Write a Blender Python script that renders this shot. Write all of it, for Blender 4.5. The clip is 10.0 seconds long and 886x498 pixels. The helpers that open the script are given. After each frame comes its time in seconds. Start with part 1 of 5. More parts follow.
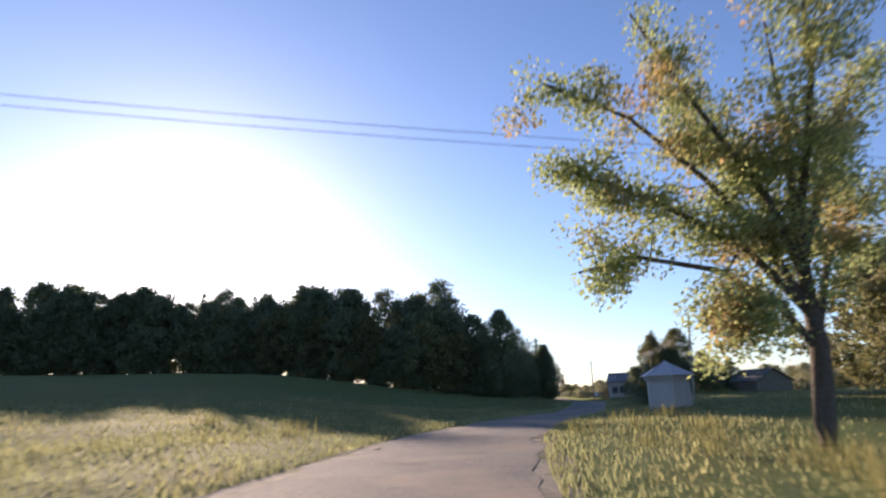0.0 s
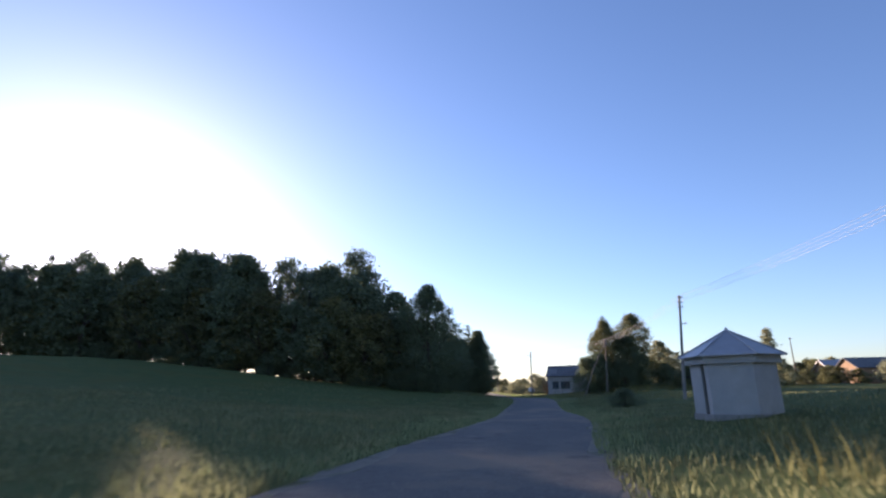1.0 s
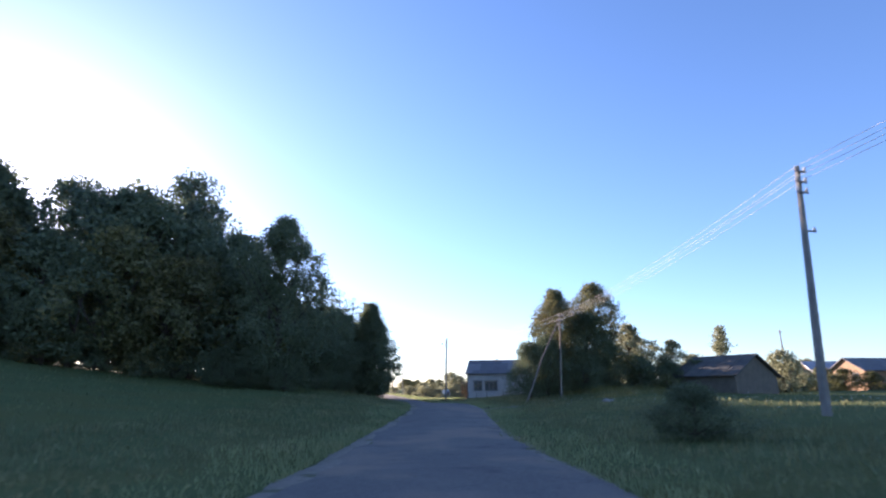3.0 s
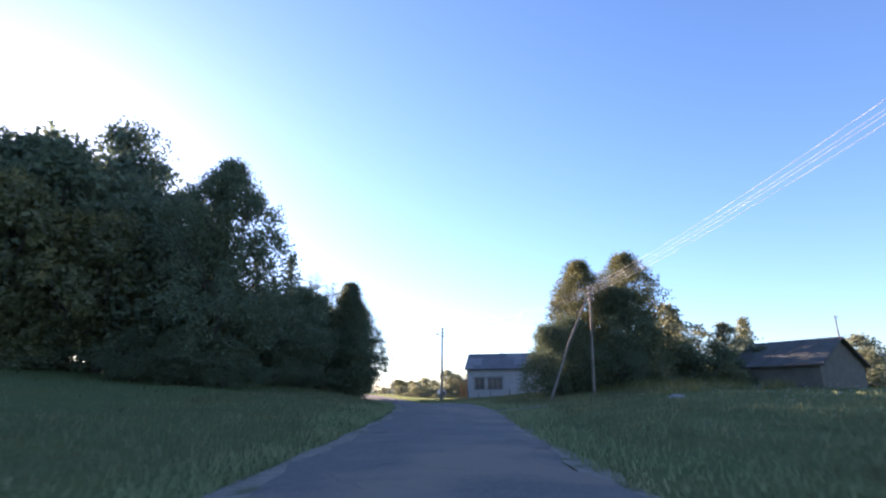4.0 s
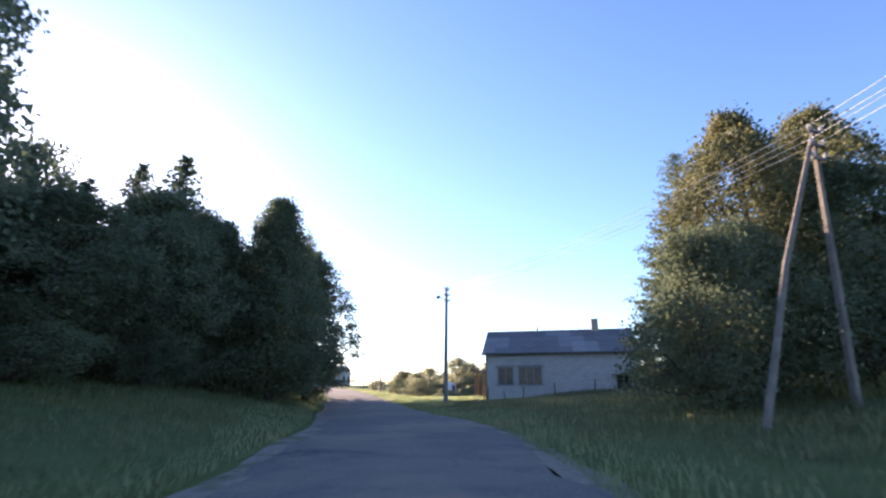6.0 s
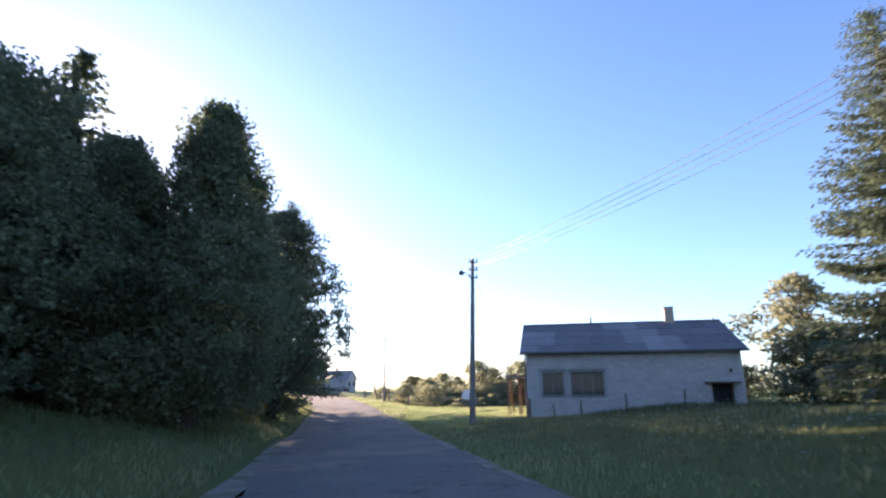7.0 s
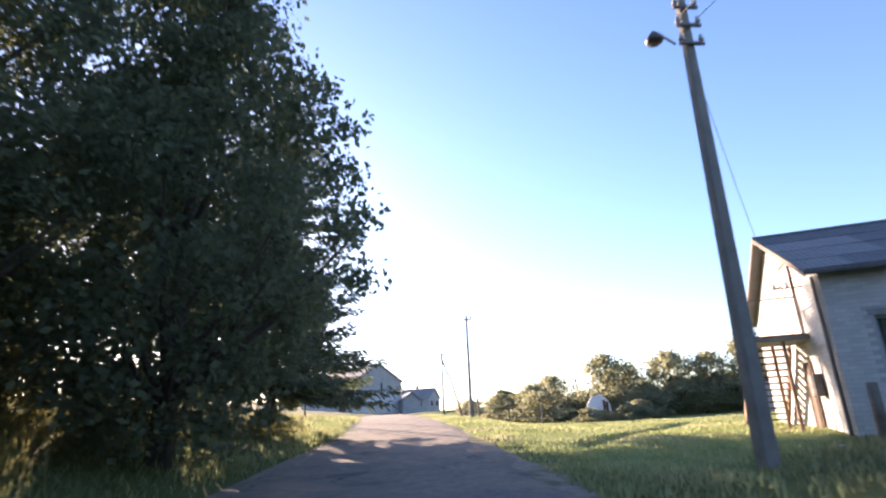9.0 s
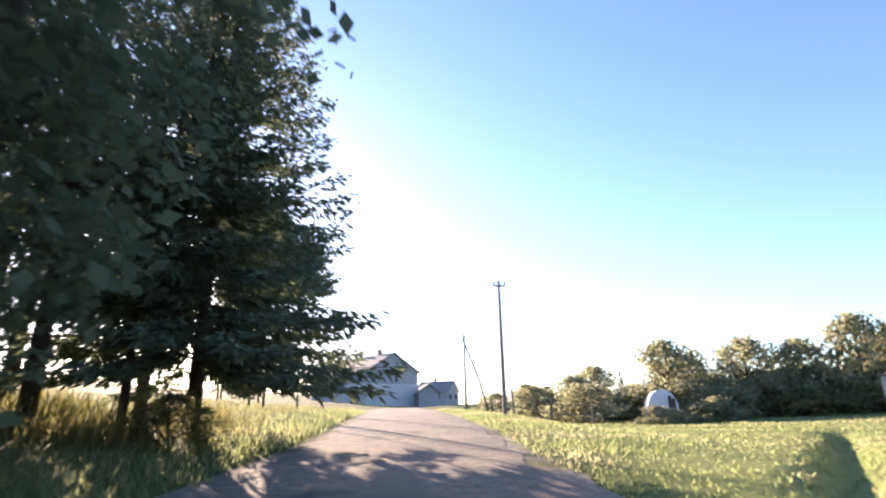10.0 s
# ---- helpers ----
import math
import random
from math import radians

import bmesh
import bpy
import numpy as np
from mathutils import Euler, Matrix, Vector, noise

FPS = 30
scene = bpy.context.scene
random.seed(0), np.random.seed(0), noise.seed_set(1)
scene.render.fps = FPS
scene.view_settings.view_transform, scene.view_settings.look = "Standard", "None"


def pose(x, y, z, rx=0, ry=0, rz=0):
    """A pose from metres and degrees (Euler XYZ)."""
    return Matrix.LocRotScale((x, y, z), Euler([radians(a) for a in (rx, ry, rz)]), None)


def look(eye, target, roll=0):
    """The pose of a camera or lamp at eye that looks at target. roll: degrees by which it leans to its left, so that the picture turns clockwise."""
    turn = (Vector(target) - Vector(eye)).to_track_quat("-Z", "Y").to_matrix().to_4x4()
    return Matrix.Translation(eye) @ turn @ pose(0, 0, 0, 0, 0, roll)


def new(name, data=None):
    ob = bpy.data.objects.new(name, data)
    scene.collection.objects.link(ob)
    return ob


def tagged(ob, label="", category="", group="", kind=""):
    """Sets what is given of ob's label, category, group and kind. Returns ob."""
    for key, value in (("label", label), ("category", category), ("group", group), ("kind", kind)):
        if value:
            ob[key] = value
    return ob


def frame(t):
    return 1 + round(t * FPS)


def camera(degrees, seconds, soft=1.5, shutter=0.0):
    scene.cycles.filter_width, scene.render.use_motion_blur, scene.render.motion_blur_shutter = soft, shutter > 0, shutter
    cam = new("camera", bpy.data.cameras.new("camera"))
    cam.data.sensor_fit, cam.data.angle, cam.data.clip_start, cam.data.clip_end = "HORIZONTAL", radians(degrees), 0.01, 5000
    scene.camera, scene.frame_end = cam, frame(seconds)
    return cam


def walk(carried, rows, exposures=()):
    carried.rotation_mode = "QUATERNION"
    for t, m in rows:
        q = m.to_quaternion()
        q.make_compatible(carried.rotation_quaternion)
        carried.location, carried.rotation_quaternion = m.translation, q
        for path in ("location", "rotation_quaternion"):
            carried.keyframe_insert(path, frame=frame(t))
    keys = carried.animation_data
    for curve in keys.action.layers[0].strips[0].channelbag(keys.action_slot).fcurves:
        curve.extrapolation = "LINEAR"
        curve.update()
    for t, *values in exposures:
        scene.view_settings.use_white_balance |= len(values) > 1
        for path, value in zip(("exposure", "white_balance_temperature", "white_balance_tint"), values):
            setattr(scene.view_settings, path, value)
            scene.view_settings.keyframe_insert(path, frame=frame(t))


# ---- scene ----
cam = camera(80.0, 10.0, soft=2.2, shutter=0.22)
# seconds, x, y, z, pitch, lean to the left, yaw
ROWS = [
    (0.0, 0.00, 0.00, 1.35, 15.91, -1.71, -0.00),
    (0.5, 0.75, 10.12, 1.40, 15.84, -2.89, -2.39),
    (1.0, 2.03, 19.97, 1.41, 15.16, -1.11, -7.66),
    (1.5, 4.57, 28.47, 1.37, 14.38, -1.90, -11.62),
    (2.0, 7.22, 36.34, 1.33, 15.30, -0.52, -13.45),
    (2.5, 9.59, 43.48, 1.30, 15.35, 0.25, -15.25),
    (4.0, 14.77, 61.72, 0.77, 15.62, -0.40, -16.63),
    (4.5, 17.07, 67.90, 0.75, 15.92, -0.17, -15.91),
    (5.0, 18.97, 74.10, 0.82, 15.41, 0.63, -15.45),
    (5.5, 20.89, 79.36, 1.04, 14.71, -0.11, -15.35),
    (7.0, 24.69, 96.63, 1.76, 15.31, -0.16, -14.05),
    (7.5, 25.54, 101.30, 1.70, 15.21, -0.08, -11.06),
    (8.0, 26.00, 106.00, 1.63, 15.39, -0.96, -9.17),
    (8.5, 26.94, 111.32, 1.40, 15.95, -0.86, -6.21),
    (9.0, 27.28, 115.22, 1.18, 17.58, -2.46, -5.61),
    (9.5, 27.48, 119.31, 1.13, 17.30, -0.06, -3.92),
    (10.0, 27.69, 123.09, 1.25, 17.05, -1.10, -3.33),
]


def eye_pose(x, y, z, pitch, lean, yaw):
    return Matrix.Translation((x, y, z)) @ pose(0, 0, 0, 0, 0, yaw) @ pose(0, 0, 0, 90 + pitch, 0, 0) @ pose(0, 0, 0, 0, 0, lean)


walk(cam, [(t, eye_pose(x, y, z, p, r, w)) for t, x, y, z, p, r, w in ROWS],
     [(0.0, 1.3, 6250, 26.5), (1.5, 1.36, 5850, 28.0), (2.5, 1.64, 5650, 27.5), (5.0, 2.04, 5950, 27.5), (7.5, 2.15, 6050, 28.0), (8.5, 2.24, 6350, 28.0), (10.0, 2.26, 6300, 26.0)])

# ---------------------------------------------------------------- light
SUN_AZ, SUN_EL = radians(-26.0), radians(13.6)
world = bpy.data.worlds.new("sky")
scene.world = world
world.use_nodes = True
wn = world.node_tree
wn.nodes.clear()
sky = wn.nodes.new("ShaderNodeTexSky")
sky.sky_type = "NISHITA"
sky.sun_disc = False
sky.sun_elevation, sky.sun_rotation = SUN_EL, SUN_AZ
sky.altitude, sky.air_density, sky.dust_density, sky.ozone_density = 100.0, 1.0, 0.5, 3.2
bg = wn.nodes.new("ShaderNodeBackground")
bg.inputs["Strength"].default_value = 0.09
wout = wn.nodes.new("ShaderNodeOutputWorld")
wn.links.new(sky.outputs[0], bg.inputs["Color"])
wn.links.new(bg.outputs[0], wout.inputs["Surface"])
sun_way = Vector((math.sin(SUN_AZ) * math.cos(SUN_EL), math.cos(SUN_AZ) * math.cos(SUN_EL), math.sin(SUN_EL)))
sun_data = bpy.data.lights.new("sun", "SUN")
sun_data.energy, sun_data.angle, sun_data.color = 5.0, radians(0.53), (1.0, 0.80, 0.55)
sun = new("sun", sun_data)
sun.matrix_world = look(sun_way * 200, (0, 0, 0))

# ---------------------------------------------------------------- materials
def mat(name, base, second=None, scale=4.0, rough=0.85, metal=0.0, bump=0.0, bump_scale=30.0, detail=6.0,
        island=0.0, obj_random=0.0, translucent=0.0, third=None, third_scale=0.6, third_cut=0.62, space="Object", gloss=0.5):
    """Principled surface: two noise scales between base and second, a third tint in patches, grain as bump."""
    m = bpy.data.materials.new(name)
    m.use_nodes = True
    t = m.node_tree
    n, l = t.nodes, t.links
    p = n["Principled BSDF"]
    p.inputs["Roughness"].default_value = rough
    p.inputs["Metallic"].default_value = metal
    p.inputs["Specular IOR Level"].default_value = gloss
    co = n.new("ShaderNodeTexCoord")
    geo = n.new("ShaderNodeNewGeometry")
    src = co.outputs["Object"] if space == "Object" else geo.outputs["Position"]
    second = second or tuple(c * 0.7 for c in base)
    no = n.new("ShaderNodeTexNoise")
    no.inputs["Scale"].default_value, no.inputs["Detail"].default_value = scale, detail
    no.inputs["Roughness"].default_value = 0.65
    l.new(src, no.inputs["Vector"])
    ramp = n.new("ShaderNodeValToRGB")
    ramp.color_ramp.elements[0].position, ramp.color_ramp.elements[1].position = 0.3, 0.7
    ramp.color_ramp.elements[0].color, ramp.color_ramp.elements[1].color = (*second, 1), (*base, 1)
    l.new(no.outputs["Fac"], ramp.inputs["Fac"])
    col = ramp.outputs["Color"]
    if third:
        n3 = n.new("ShaderNodeTexNoise")
        n3.inputs["Scale"].default_value, n3.inputs["Detail"].default_value = third_scale, 5.0
        l.new(src, n3.inputs["Vector"])
        r3 = n.new("ShaderNodeValToRGB")
        r3.color_ramp.elements[0].position, r3.color_ramp.elements[1].position = third_cut - 0.08, third_cut + 0.08
        l.new(n3.outputs["Fac"], r3.inputs["Fac"])
        mx = n.new("ShaderNodeMixRGB")
        l.new(r3.outputs["Color"], mx.inputs["Fac"])
        l.new(col, mx.inputs["Color1"])
        mx.inputs["Color2"].default_value = (*third, 1)
        col = mx.outputs["Color"]
    for amount, out in ((island, geo.outputs["Random Per Island"]), (obj_random, None)):
        if amount:
            if out is None:
                out = n.new("ShaderNodeObjectInfo").outputs["Random"]
            mr = n.new("ShaderNodeMapRange")
            mr.inputs["To Min"].default_value, mr.inputs["To Max"].default_value = 1 - amount, 1 + amount
            l.new(out, mr.inputs["Value"])
            hsv = n.new("ShaderNodeHueSaturation")
            l.new(mr.outputs[0], hsv.inputs["Value"])
            l.new(col, hsv.inputs["Color"])
            col = hsv.outputs["Color"]
    l.new(col, p.inputs["Base Color"])
    if bump:
        nb = n.new("ShaderNodeTexNoise")
        nb.inputs["Scale"].default_value, nb.inputs["Detail"].default_value = bump_scale, 8.0
        l.new(src, nb.inputs["Vector"])
        b = n.new("ShaderNodeBump")
        b.inputs["Strength"].default_value, b.inputs["Distance"].default_value = bump, 0.05
        l.new(nb.outputs["Fac"], b.inputs["Height"])
        l.new(b.outputs["Normal"], p.inputs["Normal"])
    if translucent:
        tr = n.new("ShaderNodeBsdfTranslucent")
        l.new(col, tr.inputs["Color"])
        ms = n.new("ShaderNodeMixShader")
        ms.inputs["Fac"].default_value = translucent
        l.new(p.outputs[0], ms.inputs[1])
        l.new(tr.outputs[0], ms.inputs[2])
        l.new(ms.outputs[0], n["Material Output"].inputs["Surface"])
    return m


M_GROUND = mat("meadow", (0.105, 0.128, 0.046), (0.07, 0.094, 0.034), 0.9, 0.95, bump=0.6, bump_scale=9.0, third=(0.1, 0.108, 0.036), third_scale=0.22, third_cut=0.55, space="World", gloss=0.05)


def add_sunned_pasture(m):
    """Paler pasture turf beyond the brick building, right of the road: sunlight painted in."""
    n, l = m.node_tree.nodes, m.node_tree.links
    p = n["Principled BSDF"]
    old = p.inputs["Base Color"].links[0].from_socket
    geo = n.new("ShaderNodeNewGeometry")
    sep = n.new("ShaderNodeSeparateXYZ")
    l.new(geo.outputs["Position"], sep.inputs[0])
    outs = []
    for axis, a, b in (("Y", 122.5, 126.0), ("X", 30.0, 31.5)):
        r = n.new("ShaderNodeMapRange")
        r.inputs["From Min"].default_value, r.inputs["From Max"].default_value = a, b
        l.new(sep.outputs[axis], r.inputs["Value"])
        outs.append(r.outputs[0])
    mul = n.new("ShaderNodeMath")
    mul.operation = "MULTIPLY"
    l.new(outs[0], mul.inputs[0])
    l.new(outs[1], mul.inputs[1])
    no = n.new("ShaderNodeTexNoise")
    no.inputs["Scale"].default_value, no.inputs["Detail"].default_value = 1.4, 6.0
    l.new(geo.outputs["Position"], no.inputs["Vector"])
    ramp = n.new("ShaderNodeValToRGB")
    ramp.color_ramp.elements[0].position, ramp.color_ramp.elements[1].position = .35, .65
    ramp.color_ramp.elements[0].color, ramp.color_ramp.elements[1].color = (.16, .195, .07, 1), (.235, .26, .1, 1)
    l.new(no.outputs["Fac"], ramp.inputs["Fac"])
    mx = n.new("ShaderNodeMixRGB")
    l.new(mul.outputs[0], mx.inputs["Fac"])
    l.new(old, mx.inputs["Color1"])
    l.new(ramp.outputs["Color"], mx.inputs["Color2"])
    l.new(mx.outputs["Color"], p.inputs["Base Color"])


add_sunned_pasture(M_GROUND)
M_GRAVEL = mat("gravel", (0.29, 0.26, 0.215), (0.17, 0.155, 0.125), 6.0, 0.95, bump=0.8, bump_scale=30.0, third=(0.09, 0.1, 0.04), third_scale=1.1, third_cut=0.6, space="World", gloss=0.1)
M_GRASS = mat("grass_blades", (0.24, 0.25, 0.125), (0.16, 0.176, 0.088), 0.5, 0.8, island=0.28, translucent=0.8, third=(0.265, 0.25, 0.12), third_scale=0.35, third_cut=0.58, space="World", gloss=0.15)
M_VERGE = mat("verge_grass", (0.3, 0.335, 0.16), (0.21, 0.245, 0.115), 0.6, 0.8, island=0.22, translucent=0.7, third=(0.33, 0.31, 0.16), third_scale=0.4, third_cut=0.6, space="World", gloss=0.15)
# brighter copy of the meadow blades; the extra paleness stands for sunlight
M_FIELD_SUNNED = mat("sunned_pasture_grass", (0.3, 0.345, 0.15), (0.21, 0.255, 0.105), 0.6, 0.8, island=0.15, translucent=0.7, third=(0.38, 0.37, 0.21), third_scale=0.3, third_cut=0.55, space="World", gloss=0.15)
M_DRY = mat("tall_dry_grass", (0.27, 0.24, 0.1), (0.15, 0.155, 0.055), 0.8, 0.85, island=0.35, translucent=0.5, space="World", gloss=0.15)
M_LEAF = mat("leaf_dark", (0.175, 0.205, 0.118), (0.12, 0.148, 0.082), 0.5, 0.75, island=0.22, obj_random=0.12, translucent=0.5, gloss=0.25)
M_LEAF2 = mat("leaf_olive", (0.19, 0.185, 0.08), (0.12, 0.125, 0.05), 0.5, 0.65, island=0.35, obj_random=0.2, translucent=0.48, third=(0.26, 0.2, 0.06), third_scale=0.25, third_cut=0.62)
M_AUTUMN = mat("leaf_turning", (0.32, 0.36, 0.15), (0.23, 0.28, 0.11), 0.6, 0.6, island=0.35, translucent=0.65, third=(0.4, 0.26, 0.12), third_scale=0.45, third_cut=0.6)
# silvery leaves; their paleness also stands for sun and haze on green trees
M_SILVER = mat("leaf_silver", (0.34, 0.34, 0.205), (0.24, 0.245, 0.145), 0.8, 0.75, island=0.3, translucent=0.62, gloss=0.25)
M_NEEDLE = mat("needles", (0.14, 0.175, 0.11), (0.1, 0.13, 0.078), 0.7, 0.75, island=0.22, obj_random=0.12, translucent=0.4)
M_BARK = mat("bark", (0.10, 0.08, 0.06), (0.05, 0.04, 0.032), 5.0, 0.95, bump=0.9, bump_scale=14.0)
M_CONCRETE = mat("pole_concrete", (0.25, 0.232, 0.205), (0.16, 0.15, 0.135), 2.0, 0.9, bump=0.3, bump_scale=40.0)
M_WOODPOLE = mat("weathered_wood", (0.22, 0.18, 0.14), (0.12, 0.1, 0.08), 3.0, 0.9, bump=0.5, bump_scale=18.0)
M_STEEL = mat("dull_steel", (0.16, 0.15, 0.15), (0.09, 0.08, 0.08), 8.0, 0.55, 0.6)
M_PORCELAIN = mat("insulator_porcelain", (0.55, 0.53, 0.5), (0.4, 0.38, 0.36), 8.0, 0.25)
M_WIRE = mat("aluminium_wire", (0.33, 0.33, 0.34), (0.25, 0.25, 0.26), 6.0, 0.5, 0.4)
M_BRICK = mat("silicate_brick", (0.60, 0.575, 0.545), (0.47, 0.455, 0.435), 2.0, 0.9, bump=0.4, bump_scale=45.0, obj_random=0.1, island=0.1)
M_MORTAR = mat("mortar", (0.43, 0.415, 0.395), (0.34, 0.33, 0.315), 4.0, 0.95, bump=0.4, bump_scale=50.0)
M_PLINTH = mat("plinth_render", (0.30, 0.29, 0.27), (0.2, 0.19, 0.18), 3.0, 0.95, bump=0.4, bump_scale=25.0)
M_SLATE = mat("roof_cement_sheet", (0.17, 0.165, 0.165), (0.11, 0.105, 0.11), 1.8, 0.85, bump=0.3, bump_scale=20.0, obj_random=0.12)
M_SLATE_PALE = mat("roof_sheet_pale", (0.255, 0.243, 0.238), (0.19, 0.182, 0.178), 2.5, 0.85, bump=0.3, bump_scale=20.0, obj_random=0.1)
M_WHITE = mat("white_paint", (0.56, 0.55, 0.55), (0.44, 0.43, 0.43), 1.2, 0.75, bump=0.2, bump_scale=30.0)
M_HUT = mat("grey_white_paint", (0.43, 0.425, 0.42), (0.33, 0.33, 0.33), 1.2, 0.8, bump=0.25, bump_scale=25.0, third=(0.36, 0.35, 0.33), third_scale=0.9)
M_TIN = mat("roof_tin", (0.42, 0.41, 0.42), (0.33, 0.32, 0.33), 1.5, 0.45, 0.35)
# pale chimney brick with the sun's orange mixed into its colour
M_SUNNED_BRICK = mat("pale_brick_sunned", (0.52, 0.4, 0.32), (0.4, 0.3, 0.24), 6.0, 0.9, bump=0.4, bump_scale=40.0)
M_REDBRICK = mat("red_brick", (0.42, 0.24, 0.17), (0.3, 0.17, 0.12), 6.0, 0.9, bump=0.4, bump_scale=40.0)
M_BROWN = mat("brown_boards", (0.14, 0.085, 0.055), (0.08, 0.05, 0.035), 4.0, 0.85, bump=0.4, bump_scale=20.0)
M_STAIR = mat("stair_wood", (0.3, 0.19, 0.12), (0.18, 0.115, 0.075), 4.0, 0.85, bump=0.4, bump_scale=20.0)
M_FLOWER = mat("white_petals", (0.75, 0.75, 0.7), (0.6, 0.6, 0.55), 20.0, 0.8, translucent=0.4)
M_FRAME = mat("window_frame_paint", (0.24, 0.25, 0.26), (0.16, 0.165, 0.17), 6.0, 0.7)
M_CURTAIN = mat("net_curtain", (0.105, 0.11, 0.118), (0.06, 0.064, 0.07), 3.0, 0.95)
# near-black that stands for unlit rooms and a shaded door recess
M_DARK = mat("dark_inside", (0.03, 0.03, 0.032), (0.015, 0.015, 0.016), 2.0, 0.95)
M_BARNWALL = mat("grey_barn_boards", (0.15, 0.13, 0.1), (0.095, 0.082, 0.065), 1.5, 0.95, bump=0.4, bump_scale=12.0)
M_BARNROOF = mat("old_barn_sheet", (0.095, 0.092, 0.08), (0.06, 0.058, 0.052), 1.2, 0.9, bump=0.3, bump_scale=16.0, obj_random=0.12)
M_ORANGE = mat("ochre_plaster", (0.38, 0.25, 0.15), (0.28, 0.18, 0.11), 1.5, 0.95)
M_PALEWALL = mat("pale_farm_wall", (0.38, 0.375, 0.375), (0.28, 0.275, 0.28), 0.8, 0.9, bump=0.3, bump_scale=15.0)
M_PLASTIC = mat("white_film", (0.78, 0.79, 0.82), (0.66, 0.67, 0.7), 1.5, 0.4)


def road_mat():
    """Old asphalt: grain, tar patches, worn pale wheel ways, dark cracks and loose grit."""
    m = bpy.data.materials.new("old_asphalt")
    m.use_nodes = True
    t = m.node_tree
    n, l = t.nodes, t.links
    p = n["Principled BSDF"]
    p.inputs["Roughness"].default_value = 0.92
    p.inputs["Specular IOR Level"].default_value = 0.2
    geo = n.new("ShaderNodeNewGeometry")
    pos = geo.outputs["Position"]

    def tex(scale, detail, rough=0.6):
        q = n.new("ShaderNodeTexNoise")
        q.inputs["Scale"].default_value, q.inputs["Detail"].default_value, q.inputs["Roughness"].default_value = scale, detail, rough
        l.new(pos, q.inputs["Vector"])
        return q.outputs["Fac"]

    def band(value, a, b):
        r = n.new("ShaderNodeMapRange")
        r.inputs["From Min"].default_value, r.inputs["From Max"].default_value = a, b
        l.new(value, r.inputs["Value"])
        return r.outputs[0]

    def mix(fac, c1, c2):
        q = n.new("ShaderNodeMixRGB")
        l.new(fac, q.inputs["Fac"])
        for k, c in (("Color1", c1), ("Color2", c2)):
            if isinstance(c, tuple):
                q.inputs[k].default_value = (*c, 1)
            else:
                l.new(c, q.inputs[k])
        return q.outputs["Color"]

    col = mix(band(tex(9.0, 8.0, 0.75), 0.35, 0.65), (0.1, 0.095, 0.09), (0.16, 0.15, 0.136))
    col = mix(band(tex(0.35, 4.0), 0.5, 0.62), col, (0.165, 0.148, 0.13))
    col = mix(band(tex(0.18, 5.0), 0.5, 0.6), col, (0.21, 0.172, 0.135))
    sep = n.new("ShaderNodeSeparateXYZ")
    l.new(pos, sep.inputs[0])
    worn = n.new("ShaderNodeMath")
    worn.operation = "MULTIPLY"
    l.new(band(sep.outputs["Y"], 112.0, 134.0), worn.inputs[0])
    l.new(band(tex(0.7, 6.0, 0.7), 0.38, 0.56), worn.inputs[1])
    col = mix(worn.outputs[0], col, mix(band(tex(5.0, 6.0, 0.7), 0.35, 0.62), (0.13, 0.105, 0.085), (0.29, 0.235, 0.185)))
    col = mix(band(tex(22.0, 3.0, 0.5), 0.58, 0.7), col, (0.24, 0.215, 0.18))
    col = mix(band(tex(0.55, 3.0), 0.6, 0.74), col, (0.07, 0.069, 0.072))
    v = n.new("ShaderNodeTexVoronoi")
    v.feature = "DISTANCE_TO_EDGE"
    v.inputs["Scale"].default_value = 0.9
    warp = n.new("ShaderNodeMixRGB")
    warp.inputs["Fac"].default_value = 0.35
    l.new(pos, warp.inputs["Color1"])
    nw = n.new("ShaderNodeTexNoise")
    nw.inputs["Scale"].default_value = 1.6
    l.new(pos, nw.inputs["Vector"])
    l.new(nw.outputs["Color"], warp.inputs["Color2"])
    l.new(warp.outputs["Color"], v.inputs["Vector"])
    crack = band(v.outputs["Distance"], 0.014, 0.0)
    gate = band(tex(0.25, 2.0), 0.54, 0.64)
    mul = n.new("ShaderNodeMath")
    mul.operation = "MULTIPLY"
    l.new(crack, mul.inputs[0])
    l.new(gate, mul.inputs[1])
    col = mix(mul.outputs[0], col, (0.05, 0.05, 0.05))
    l.new(col, p.inputs["Base Color"])
    b = n.new("ShaderNodeBump")
    b.inputs["Strength"].default_value, b.inputs["Distance"].default_value = 0.7, 0.04
    l.new(tex(14.0, 8.0, 0.7), b.inputs["Height"])
    l.new(b.outputs["Normal"], p.inputs["Normal"])
    return m


M_ROAD = road_mat()


def glass_mat():
    m = bpy.data.materials.new("window_glass")
    m.use_nodes = True
    p = m.node_tree.nodes["Principled BSDF"]
    p.inputs["Base Color"].default_value = (0.9, 0.95, 0.95, 1)
    p.inputs["Roughness"].default_value = 0.03
    p.inputs["Transmission Weight"].default_value = 1.0
    p.inputs["IOR"].default_value = 1.2
    return m


M_GLASS = glass_mat()

